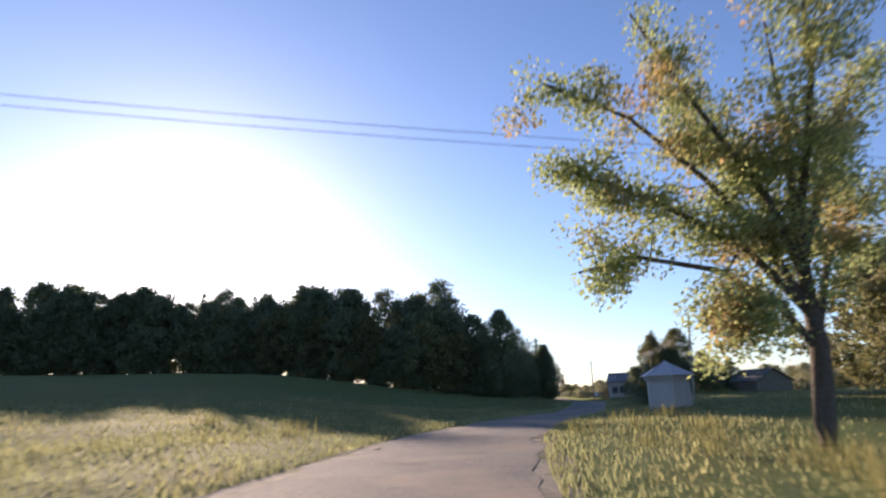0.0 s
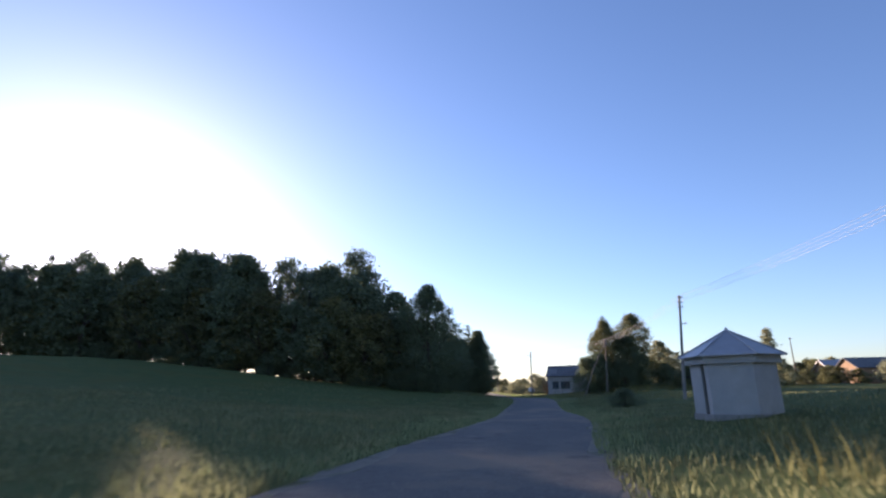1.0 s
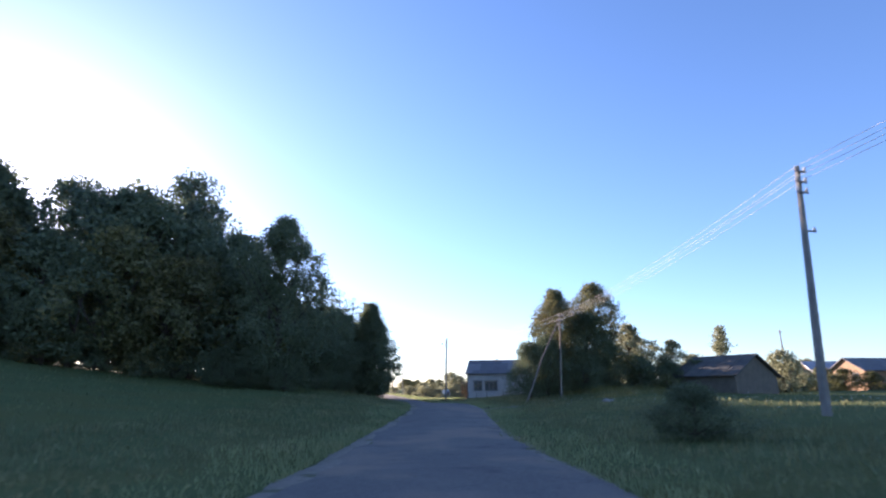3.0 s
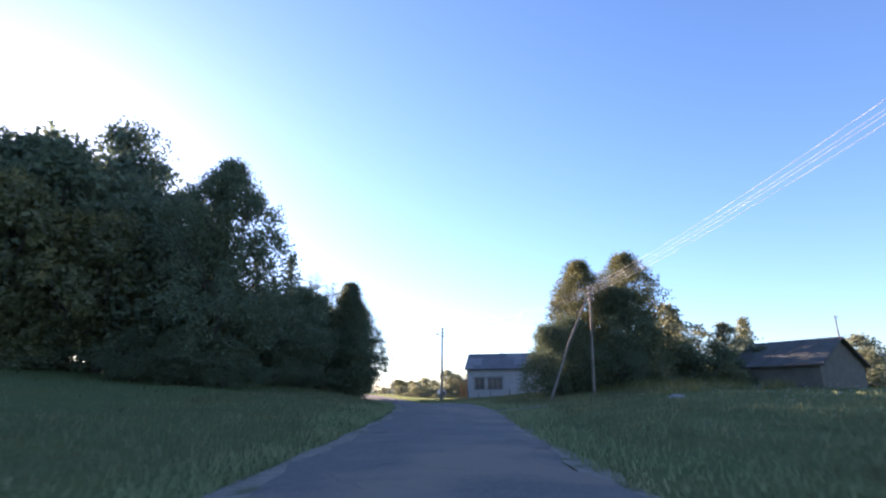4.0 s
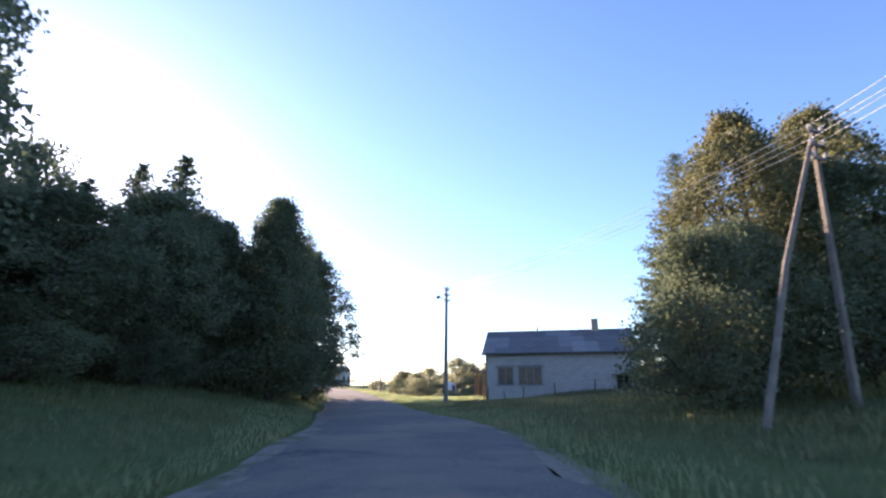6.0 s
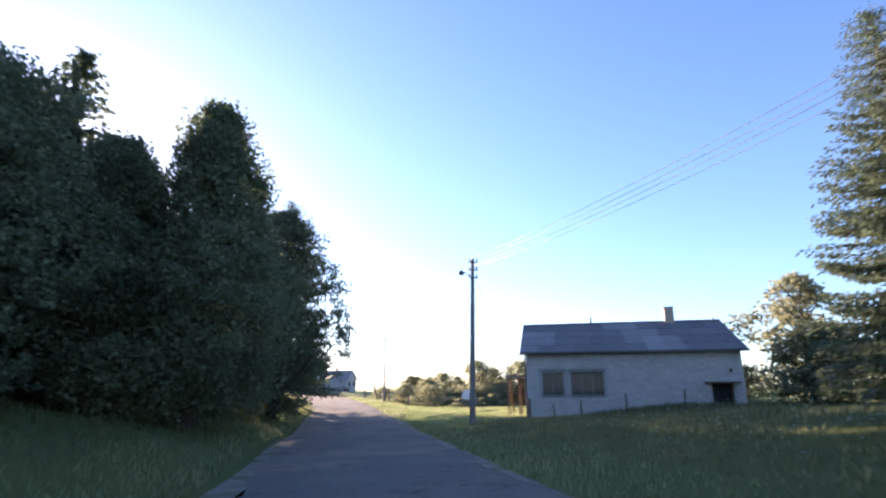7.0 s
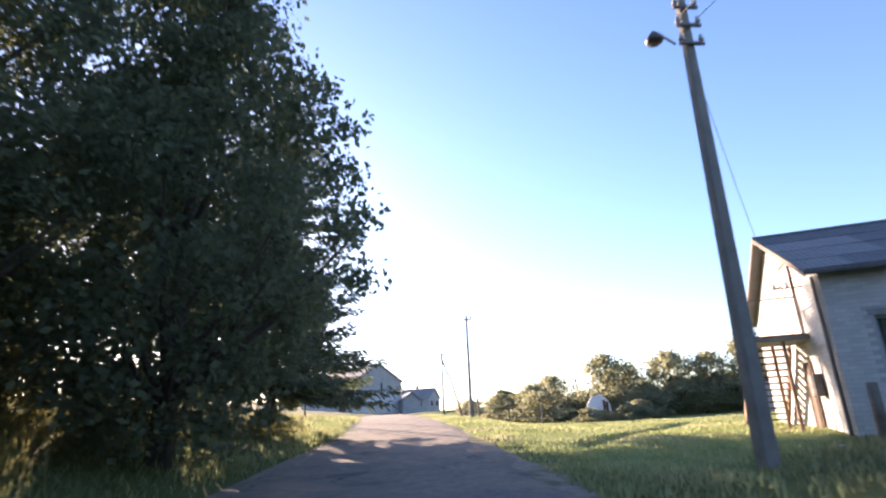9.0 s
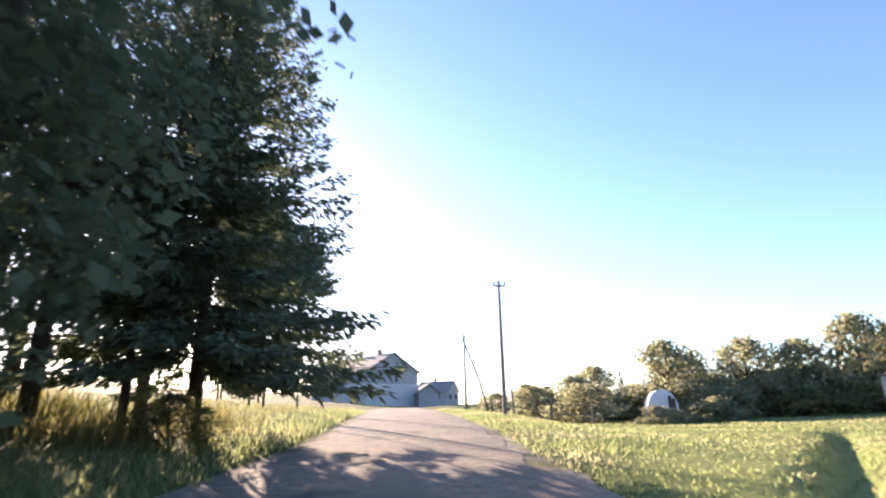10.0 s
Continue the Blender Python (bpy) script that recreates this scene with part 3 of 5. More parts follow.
# ---------------------------------------------------------------- the wood beside the road
WOOD = "trees of the roadside wood"
for kind, x, y, h, r, label in (
    ("near_spruce", 22.8, 135.6, 14.8, 4.15, "tall dark spruce with drooping boughs beside the road"),
    ("overhang", 23.05, 125.8, 11.2, 3.5, "leafy tree standing over the road edge"),
    ("cone", 21.0, 116.0, 11.6, 3.9, "dense dark tapering tree at the wood's edge"),
    ("cone", 17.9, 116.2, 9.4, 3.6, "dense dark broad tree at the wood's edge"),
    ("near_c", 20.2, 122.2, 9.6, 3.2, "dense dark broad-leaved tree at the wood's edge"),
    ("near_a", 16.4, 119.8, 10.4, 3.2, "dense dark broad-leaved tree inside the wood"),
    ("spruce_b", 14.9, 118.7, 13.6, 4.4, "pointed dark spruce among broad-leaved trees"),
    ("spruce_b", 13.2, 120.6, 11.2, 3.8, "pointed dark spruce among broad-leaved trees"),
    ("spruce_b", 11.4, 122.6, 13.8, 4.2, "pointed dark spruce among broad-leaved trees"),
    ("spruce_b", 9.0, 121.0, 11.6, 3.8, "pointed dark spruce among broad-leaved trees"),
    ("spruce_a", 12.6, 117.4, 8.6, 3.2, "dense dark spruce at the wood's edge"),
    ("spruce_a", 16.0, 115.0, 7.6, 3.0, "dense dark spruce at the wood's edge"),
    # these long-trunked spruces are unseen, added only to shade the yard ground
    ("high_spruce", 19.2, 154.6, 10.4, 3.1, "unseen spruce added behind the wood to shade the yard"),
    ("high_spruce", 20.5, 157.4, 11.6, 2.5, "unseen spruce added behind the wood to shade the yard"),
    ("high_spruce", 17.4, 158.0, 12.4, 3.1, "unseen spruce added behind the wood to shade the yard"),
    ("high_spruce", 14.6, 170.0, 18.5, 3.0, "unseen tall spruce added beyond the wood to shade the yard"),
    ("high_spruce", 12.2, 168.0, 18.5, 3.0, "unseen tall spruce added beyond the wood to shade the yard"),
    ("high_spruce", 15.6, 166.5, 16.8, 2.8, "unseen tall spruce added beyond the wood to shade the yard"),
    ("high_spruce", 13.2, 164.4, 16.8, 2.8, "unseen tall spruce added beyond the wood to shade the yard"),
    ("near_b", 10.35, 100.4, 16.0, 4.3, "tall loose-crowned tree with gaps against the sky"),
    ("near_a", 13.8, 106.4, 6.8, 3.4, "dense dark broad-leaved tree at the wood's edge"),
    ("near_a", 16.0, 111.4, 8.8, 3.4, "dense dark broad-leaved tree at the wood's edge"),
    ("leafy_a", 12.4, 114.0, 6.8, 3.2, "tall broad-leaved tree standing inside the wood"),
    ("pine", -1.0, 116.0, 24.3, 4.6, "tall broad conifer rising above the wood"),
    ("spruce_b", -7.2, 118.0, 21.5, 3.0, "thin pointed spruce rising above the wood"),
    ("pine", -13.4, 116.5, 22.0, 4.4, "tall conifer rising above the wood"),
    ("pine", -34.0, 147.0, 25.5, 4.5, "tall conifer on the rise behind"),
    ("pine", -42.0, 154.0, 27.0, 4.5, "tall conifer on the rise behind"),
    ("spruce_a", -27.0, 138.0, 22.5, 4.0, "tall conifer on the rise behind"),
    ("bare_spruce", 20.2, 138.6, 15.6, 3.8, "tall dark spruce with a bare lower trunk"),
    ("bare_spruce", 17.6, 137.2, 16.4, 4.2, "tall dark spruce with a bare lower trunk"),
    ("bare_spruce", 20.6, 133.6, 15.0, 3.8, "tall dark spruce with a bare lower trunk"),
    ("bare_spruce", 18.6, 134.8, 16.2, 4.0, "tall dark spruce with a bare lower trunk"),
    ("bare_spruce", 22.0, 134.2, 9.4, 2.2, "slim dark spruce with a bare lower trunk"),
):
    plant(kind, x, y, h, r, label, group=WOOD)
plant("near_c", 20.6, 127.6, 9.0, 2.5, "dense dark broad-leaved tree at the wood's edge", group=WOOD)
for x, y, h, r in ((11.2, 98.5, 3.2, 2.3), (8.4, 98.9, 3.6, 2.4), (14.2, 104.2, 2.6, 2.0), (16.4, 109.4, 2.6, 1.9), (6.0, 99.2, 3.2, 2.3)):
    plant("shrub_near", x, y, h, r, "dense dark bush at the wood's edge", "bush", "bush", "bushes along the wood")
plant("shrub", 21.0, 128.4, 1.3, 1.2, "low sunlit bush at the foot of the spruces", "bush", "bush", "bushes along the wood")
plant("shrub", 17.6, 129.6, 1.6, 1.5, "low sunlit bush at the foot of the spruces", "bush", "bush", "bushes along the wood")
plant("shrub", 23.2, 133.6, 1.0, .9, "low bush at the foot of the spruces", "bush", "bush", "bushes along the wood")
# hidden back row, added to keep low sun off the field across the road
for i, (x, y) in enumerate(((-1, 136), (-5, 143), (-9, 140), (-14, 147), (-19, 141))):
    plant(("pine", "spruce_a", "pine")[i % 3], x, y, 20.5, 4.4, "unseen tall conifer added in the wood to shade the field", group=WOOD)
wr = random.Random(77)
# front row along the wood's edge, then two rows behind it
EDGE = ((-120, 92), (-95, 100), (-72, 112), (-50, 116), (-30, 111), (-14, 104), (0, 101), (9, 105), (14.5, 116), (16.5, 126), (15.5, 133))


def edge_at(s):
    s *= len(EDGE) - 1
    i = min(int(s), len(EDGE) - 2)
    k = s - i
    return EDGE[i][0] * (1 - k) + EDGE[i + 1][0] * k, EDGE[i][1] * (1 - k) + EDGE[i + 1][1] * k


for row, (n, back, h0, h1) in enumerate(((34, 0, 9.5, 13.5), (24, 6, 12, 17), (11, 12, 14, 20))):
    for i in range(n):
        s = (i + wr.uniform(.2, .8)) / n
        x, y = edge_at(s)
        x -= back * (.3 + .6 * s ** 3) + wr.uniform(-1, 1)
        y += back * (1 - .7 * s ** 3) + wr.uniform(-1, 1)
        hh = wr.uniform(h0, h1) * (.52 if s > .7 else 1) * (1.12 - .25 * s ** 4) * (1.0 + .45 * max(0, .6 - s))
        kind = wr.choice(("leafy_a", "leafy_b", "leafy_c", "leafy_a", "pine", "spruce_a") if row else ("leafy_a", "leafy_b", "leafy_c", "olive_a"))
        plant(kind, x, y, hh, hh * (.34 if "spruce" not in kind and kind != "pine" else .22), {"p": "dark pine inside the wood", "s": "dark spruce inside the wood", "o": "olive-green broad-leaved tree at the wood's edge"}.get(kind[0], "dark green broad-leaved tree of the wood"), group=WOOD)
for i in range(32):
    x, y = edge_at(.02 + .42 * i / 31)
    plant(("leafy_a", "pine", "leafy_c", "spruce_a", "leafy_b")[i % 5], x + wr.uniform(-2, 2), y + wr.uniform(3, 9), wr.uniform(16.5, 20.5), wr.uniform(4.4, 5.4), "tall dark tree on the rise", group=WOOD)
for i in range(46):
    s = (i + wr.uniform(.1, .9)) / 46
    x, y = edge_at(s)
    if y > 117 and s > .7:
        continue
    plant(wr.choice(("shrub_dark", "lite")), x + wr.uniform(-2, .5) + (1.2 if s > .7 else 0), y - wr.uniform(.5, 2.5) * (1 - s), wr.uniform(2.4, 4.4), wr.uniform(1.9, 2.9), "low bush filling the wood's edge", "bush", "bush", "bushes along the wood")

# ---------------------------------------------------------------- turning tree at the start
def big_tree(x, y):
    """Multi-stemmed roadside tree with spreading limbs and feathery clumps of turning leaves."""
    rng = np.random.default_rng(40)
    t = thing("roadside_tree", "spreading roadside tree with green leaves turning orange", "tree", Matrix.Translation((x, y, at_land(x, y, -.05))) @ Matrix.Diagonal((1.1, 1.1, 1.1, 1)))
    g = Geo()
    g.tube([(0, 0, -.4), (.05, 0, .7), (.3, 0, 2.4), (.36, .1, 3.6), (.46, .1, 5.5), (.66, 0, 8), (.76, 0, 11.5)], [.3, .24, .21, .17, .13, .09, .03], 10)
    ends = []
    limbs = (
        ((-.16, 0, 2.1), (-.9, .1, 3.4), (-2.2, .3, 4.4), (-4.1, .5, 4.85), (-5.6, .6, 4.5)),
        ((-.2, .1, 3.3), (-.8, .2, 4.8), (-2.0, .3, 6.8), (-3.9, .2, 8.7), (-6.2, .1, 9.8)),
        ((-.2, .1, 3.2), (-1.4, .2, 4.9), (-3.0, .3, 6.0), (-4.6, .3, 6.8), (-5.5, .3, 7.1)),
        ((-.15, .1, 4.0), (-.9, -.3, 6.0), (-2.4, -.5, 8.6), (-3.8, -.6, 11.4)),
        ((-.1, .1, 4.6), (.9, .4, 6.4), (2.0, .6, 8.4), (3.0, .8, 10.2)),
        ((-.15, 0, 2.9), (1.0, .8, 4.6), (2.3, 1.5, 6.0), (3.6, 2.0, 7.0)),
        ((-.1, .1, 5.0), (-.4, 1.2, 7.0), (-.8, 2.4, 9.2), (-1.2, 3.0, 11.2)),
        ((-.1, .1, 5.2), (-.2, -1.0, 7.0), (-.4, -2.0, 8.6), (-.8, -2.8, 10.2)),
        ((-.9, -.1, 3.4), (-1.5, -.3, 3.5), (-2.2, -.5, 3.2), (-2.7, -.6, 3.0)),
    )
    for pts in limbs:
        pts = [(x_ + .54, y_, z_) for x_, y_, z_ in pts]
        n = len(pts)
        g.tube(pts, [.11 * (1 - i / n) + .012 for i in range(n)], 7, False)
        for i in range(1, n):
            a, b = Vector(pts[i - 1]), Vector(pts[i])
            for k in range(7):
                q = a.lerp(b, rng.uniform(.1, 1))
                if (q.length < 3.8 and i == 1) or (q.z < 5.05 and q.x > -3.2 and i > 1 and pts[1][2] == 3.4):
                    continue
                d = Vector(unit(rng.normal(size=3))) * rng.uniform(.35, 1.15) + Vector((0, 0, .15))
                e = q + d
                g.tube([q, q.lerp(e, .5) + Vector((0, 0, .08)), e], [.022, .014, .006], 4, False)
                ends.append(tuple(e))
                if i > 1:
                    ends.append(tuple(q.lerp(e, .5)))
    part("trunk", g, M_BARK, t, smooth=True)
    ends = np.array(ends)
    ends = np.concatenate([ends, ends + np.clip(rng.normal(size=ends.shape), -1.6, 1.6) * .36])
    v, f = leaf_cloud(rng, ends, np.full(len(ends), .28), 76, .14, .065)
    part("crown", np_mesh("crown", v, f, M_AUTUMN), None, t)
    dead = Geo().tube([(-1.5, -.4, 4.6), (-1.8, -.5, 4.2), (-2.2, -.55, 3.9), (-2.5, -.6, 3.55)], [.035, .025, .016, .006], 5, False)
    dead.tube([(-2.2, -.55, 3.9), (-2.35, -.5, 3.95), (-2.5, -.5, 3.9)], [.014, .01, .004], 4, False)
    part("dead_branch", dead, M_BARK, t, "bare broken branch", True)


big_tree(9.4, 14.0)
for x, y, h, r in ((25, 30, 8.5, 3.6), (30, 34, 9.5, 3.8), (21.5, 24.5, 6.5, 2.6)):
    plant("olive_a", x, y, h, r, "olive-green tree behind the roadside tree")

# ---------------------------------------------------------------- trees and bushes right of the road
CLUMP = "clump behind the braced pole"
for kind, x, y, h, r, label in (
    ("olive_near", 38.5, 100.6, 11.0, 3.1, "tall bushy tree with sunlit yellowish top"),
    ("olive_near", 43.4, 101.2, 11.8, 3.7, "tall bushy tree with sunlit yellowish top"),
    ("near_a", 41.0, 99.4, 8.2, 3.2, "dense dark bushy tree in the clump"),
    ("shrub_near", 36.4, 99.0, 6.0, 2.6, "dark spreading bush at the clump's foot"),
    ("shrub_near", 34.3, 98.6, 5.6, 2.4, "dark spreading bush at the clump's foot"),
    ("shrub_near", 39.6, 97.8, 4.2, 2.6, "dark spreading bush at the clump's foot"),
    ("shrub_near", 43.4, 99.0, 5.4, 1.8, "dark spreading bush at the clump's foot"),
    ("near_spruce", 41.4, 107.2, 12.6, 3.5, "dark spruce behind the clump"),
    ("silver", 48.4, 102.4, 7.6, 3.0, "pale silvery tree catching the low sun"),
    ("silver", 50.8, 104.6, 6.6, 2.6, "pale silvery bush catching the low sun"),
    ("shrub_dark", 48.0, 100.4, 4.0, 2.0, "dark bush between the pale trees"),
    ("silver", 51.8, 99.6, 5.6, 2.0, "pale silvery bush catching the low sun"),
    ("shrub_dark", 52.6, 96.8, 3.4, 1.8, "dark bush beside the barn"),
    ("shrub_dark", 49.6, 97.2, 3.0, 1.9, "dark bush between the pale trees"),
    ("shrub_dark", 50.8, 99.4, 3.6, 2.0, "dark bush between the pale trees"),
    ("shrub_dark", 46.9, 98.6, 3.4, 2.0, "dark bush between the pale trees"),
    ("shrub", 60.4, 104.0, 3.8, 2.4, "olive bush beside the barn"),
    ("shrub", 46.2, 93.8, 1.8, 1.3, "small light green bush on the grass"),
    # the pale leaf kind here stands in for low sun on green leaves
    ("silver", 53.6, 122.4, 7.6, 3.4, "leafy tree behind the brick building, pale leaves for the low sun"),
    ("shrub_dark", 52.6, 120.4, 4.4, 2.8, "dense dark bush behind the brick building"),
    ("shrub", 56.4, 117.0, 4.0, 2.6, "dense olive bush behind the brick building"),
    ("silver", 56.0, 118.4, 6.0, 2.6, "leafy tree behind the brick building, pale leaves for the low sun"),
):
    plant(kind, x, y, h, r, label, "bush" if "shrub" in kind else "tree", "bush" if "shrub" in kind else "tree", CLUMP)
plant("shrub_near", 22.9, 63.4, 1.65, 1.4, "low round dark bush alone on the grass", "bush", "bush")
for x, y, h, r in ((63.8, 96.8, 4.7, 2.3), (67.5, 99, 3.4, 2.2), (66.5, 103.5, 3.8, 2.0), (72, 100, 2.0, 1.8), (87, 98.5, 4.2, 2.6), (91, 98, 4.8, 2.8), (82.5, 101.0, 2.5, 2.0), (79.5, 104.0, 2.2, 1.8), (84.5, 114.0, 3.0, 2.2), (82.0, 106.6, 3.2, 2.2), (81.4, 103.6, 3.0, 2.0), (94.0, 103.0, 4.0, 2.6), (86.8, 119.0, 3.6, 2.4), (88.2, 112.6, 3.6, 2.0), (95.0, 109.5, 3.8, 2.4)):
    plant("lite_pale" if h > 4 else "lite", x, y, h, r, "sunlit garden bush beside the barn", "bush", "bush", "garden trees")
plant("poplar", 106.0, 149.5, 15.2, 1.6, "narrow columnar tree behind the farmyard")
fr = random.Random(31)
for i in range(30):
    x = 62 + 3.2 * i + fr.uniform(-2, 2)
    y = 112 + .25 * (x - 62) + fr.uniform(-9, 9)
    if 72 < x < 78 and y < 110:
        continue
    plant(fr.choice(("lite", "lite", "lite_pale")), x, y, fr.uniform(3.0, 6.5), fr.uniform(2.2, 3.6), "garden tree among the farm buildings", "tree", "tree", "garden trees")
for i in range(26):
    x = 18 + 2.0 * i + fr.uniform(-2, 2)
    y = 200 + 2.2 * i + fr.uniform(-12, 12)
    if abs(x - float(road_x(y))) > 9 and not (10 < x < 34 and 205 < y < 262):
        plant(fr.choice(("lite", "lite", "lite_pale")), x, y, fr.uniform(2.0, 4.5), fr.uniform(2.0, 3.4), "hedge tree far down the road", "tree", "tree", "far hedge")
for i in range(22):
    x, y = fr.uniform(62, 130), fr.uniform(128, 172)
    plant(fr.choice(("lite", "lite", "lite_pale")), x, y, fr.uniform(3.5, 7), fr.uniform(2.6, 4), "hedge tree behind the farmyard", "tree", "tree", "far hedge")
ORCHARD = ((36.4, 163, 2.0, 1.5, "shrub"), (39, 161, 2.6, 1.7, "shrub"), (41.5, 164, 3.4, 2.0, "lite"), (44.3, 158, 4.6, 2.2, "lite"), (46.6, 160, 3.8, 2.2, "shrub"), (49.2, 157, 4.4, 2.3, "lite"),
           (51.5, 155, 4.0, 2.0, "lite_pale"), (54.0, 153.5, 5.2, 2.0, "lite_pale"), (57.0, 154, 4.6, 2.2, "lite"), (60.0, 152, 5.6, 2.6, "lite"), (64, 151, 5.2, 2.6, "shrub"), (68, 149, 5.6, 2.8, "lite"),
           (46.4, 154.4, 1.5, 1.6, "shrub_dark"), (49.5, 153, 1.6, 1.7, "shrub_dark"), (52.6, 151.6, 1.6, 1.7, "shrub_dark"), (56, 150.4, 1.9, 1.9, "shrub_dark"), (60, 148.6, 2.1, 2.1, "shrub_dark"), (35, 172, 1.8, 1.6, "lite_pale"), (38.5, 158, 1.0, 1.2, "shrub"), (40.9, 153.6, 1.1, 1.3, "lite_pale"), (44.2, 154.6, 1.6, 1.3, "lite"), (45.8, 153.6, 1.3, 1.4, "lite_pale"))
ORCHARD += tuple((fr.uniform(47, 72), fr.uniform(156, 170), fr.uniform(1.4, 3.2), fr.uniform(1.5, 2.3), fr.choice(("lite", "lite_pale", "lite_pale"))) for _ in range(26))
ORCHARD += tuple((36.5 + 1.05 * k + fr.uniform(-.6, .6), 162 - .2 * k + fr.uniform(-1.0, 1.0), fr.uniform(.9, 1.8) + .03 * k, fr.uniform(1.4, 2.0), fr.choice(("lite", "lite_pale", "lite_pale"))) for k in range(30))
ORCHARD += tuple((38 + 1.7 * k + fr.uniform(-.5, .5), 155.5 - .12 * k + fr.uniform(-.8, .8), fr.uniform(1.2, 2.2) + .05 * k, fr.uniform(1.3, 1.9), fr.choice(("lite", "lite_pale"))) for k in range(18) if not 1 <= k <= 3)
# pale leaves on nearly all of the garden imitate haze
for x, y, h, r, kind in ORCHARD:
    h, r = h * 1.02 + (.5 if y < 175 and kind != "shrub_dark" else 0), r * 1.25
    if abs(x - 41.2) < 2.4 and 149 < y < 156.5:
        continue
    plant("lite_pale" if kind != "shrub_dark" else "shrub", x, y, h, r, "fruit tree or bush of the overgrown garden", "tree" if h > 2.3 else "bush", "tree" if h > 2.3 else "bush", "garden beyond the field")

for x, y, h, r in ((39.9, 150.4, 1.0, 1.0), (41.3, 151.6, .8, .9), (42.8, 151.4, 1.1, 1.1), (44.0, 152.0, 1.4, 1.2)):
    plant("lite_pale", x, y, h, r, "low bush before the round-topped store", "bush", "bush", "garden beyond the field")

# ---------------------------------------------------------------- poles and wires
def pole(x, y, h, label, arms=2, lamp=False, brace=None, lean=(0, 0), name="utility_pole", material=None, r=.11, z=None, reach=.3, bracket=0):
    """A tapered pole with cross arms and insulators; returns the wire ends in the world."""
    z0 = at_land(x, y) if z is None else z
    m = Matrix.Translation((x, y, z0))
    t = thing(name, label, "utility pole", m, "poles along the road")
    top = Vector((lean[0], lean[1], h))
    g = Geo()
    vs, k = [], 9
    for i in range(k):
        s = i / (k - 1)
        c, w = top * s, r * (1.25 - .55 * s)
        if i == 0:
            c = Vector((0, 0, -.5))
        for a, b in ((-1, -.75), (-.75, -1), (.75, -1), (1, -.75), (1, .75), (.75, 1), (-.75, 1), (-1, .75)):
            vs.append(c + Vector((a * w, b * w, 0)))
    fs = [(i * 8 + j, i * 8 + (j + 1) % 8, i * 8 + 8 + (j + 1) % 8, i * 8 + 8 + j) for i in range(k - 1) for j in range(8)] + [tuple(range(k * 8 - 8, k * 8))]
    g.add(vs, fs)
    part("shaft", g, material or M_CONCRETE, t)
    ends = []
    for i in range(arms):
        c = top * ((h - .25 - .42 * i) / h)
        arm = part("cross_arm", Geo().box(c.x - reach, c.x + reach, c.y - r - .05, c.y - r + .01, c.z - .035, c.z + .035, c=.008), M_STEEL, t)
        for sx in (.05 - reach, reach - .05):
            g = Geo().tube([(c.x + sx, c.y - r - .02, c.z), (c.x + sx, c.y - r - .02, c.z + .1)], .012, 6)
            g.tube([(c.x + sx, c.y - r - .02, c.z + .07), (c.x + sx, c.y - r - .02, c.z + .1), (c.x + sx, c.y - r - .02, c.z + .15), (c.x + sx, c.y - r - .02, c.z + .2)], [.05, .055, .035, .03], 8)
            part("insulator", g, M_PORCELAIN, arm, smooth=True)
            ends.append(m.translation + Vector((c.x + sx, c.y - r - .02, c.z + .16)))
    if bracket:
        c = top * bracket
        b = part("bracket", Geo().box(c.x, c.x + .55, c.y - .03, c.y + .03, c.z - .03, c.z + .03, c=.006), M_STEEL, t)
        part("insulator", Geo().tube([(c.x + .5, c.y, c.z + .03), (c.x + .5, c.y, c.z + .1), (c.x + .5, c.y, c.z + .17)], [.05, .05, .02], 8), M_PORCELAIN, b)
    if lamp:
        b = part("lamp_arm", Geo().tube([(-.08, 0, h - .95), (-.3, 0, h - .78), (-.5, 0, h - .74)], .022, 6), M_STEEL, t)
        g = Geo().tube([(-.5, 0, h - .68), (-.5, 0, h - .76), (-.5, 0, h - .86), (-.5, 0, h - .92)], [.05, .11, .18, .14], 12)
        part("lamp_head", g, M_STEEL, b, "dark round street lamp head", True)
    if brace:
        part("brace", Geo().tube([(brace[0], brace[1], -.5), (brace[0] * .5, brace[1] * .5, h * .46), (top.x * .9 - .1, top.y * .9, h * .93)], [r * 1.15, r, r * .8], 8), material or M_CONCRETE, t, "slanting brace leg")
    return ends


def span(a, b, sag, name="power_line"):
    """One wire that hangs between two points."""
    cu = bpy.data.curves.new(name, "CURVE")
    cu.dimensions, cu.bevel_depth, cu.bevel_resolution = "3D", .0075, 1
    n = 20
    sp = cu.splines.new("POLY")
    sp.points.add(n)
    for i in range(n + 1):
        s = i / n
        p = a.lerp(b, s) - Vector((0, 0, 4 * sag * s * (1 - s)))
        sp.points[i].co = (*p, 1)
    cu.materials.append(M_WIRE)
    return tagged(new(name, cu), "thin overhead power wire between the poles", "power line", "overhead wires")


A = pole(28.6, 63.9, 8.5, "grey concrete utility pole with short cross arms", arms=3, z=.94, lean=(.75, 0), r=.095, reach=.27, bracket=.7)
B = pole(35.9, 95.6, 8.0, "concrete utility pole with a slanting brace", arms=3, brace=(-4.1, -1.1), z=.6, lean=(.35, 0), r=.078, reach=.27, material=M_WOODPOLE)
C = pole(32.9, 123.4, 8.5, "concrete utility pole with a street lamp", arms=3, lamp=True, z=.36, lean=(.12, -.1), reach=.25)
D = pole(31.6, 146.7, 6.1, "plain utility pole at the field's edge", arms=1, r=.075, z=.85)
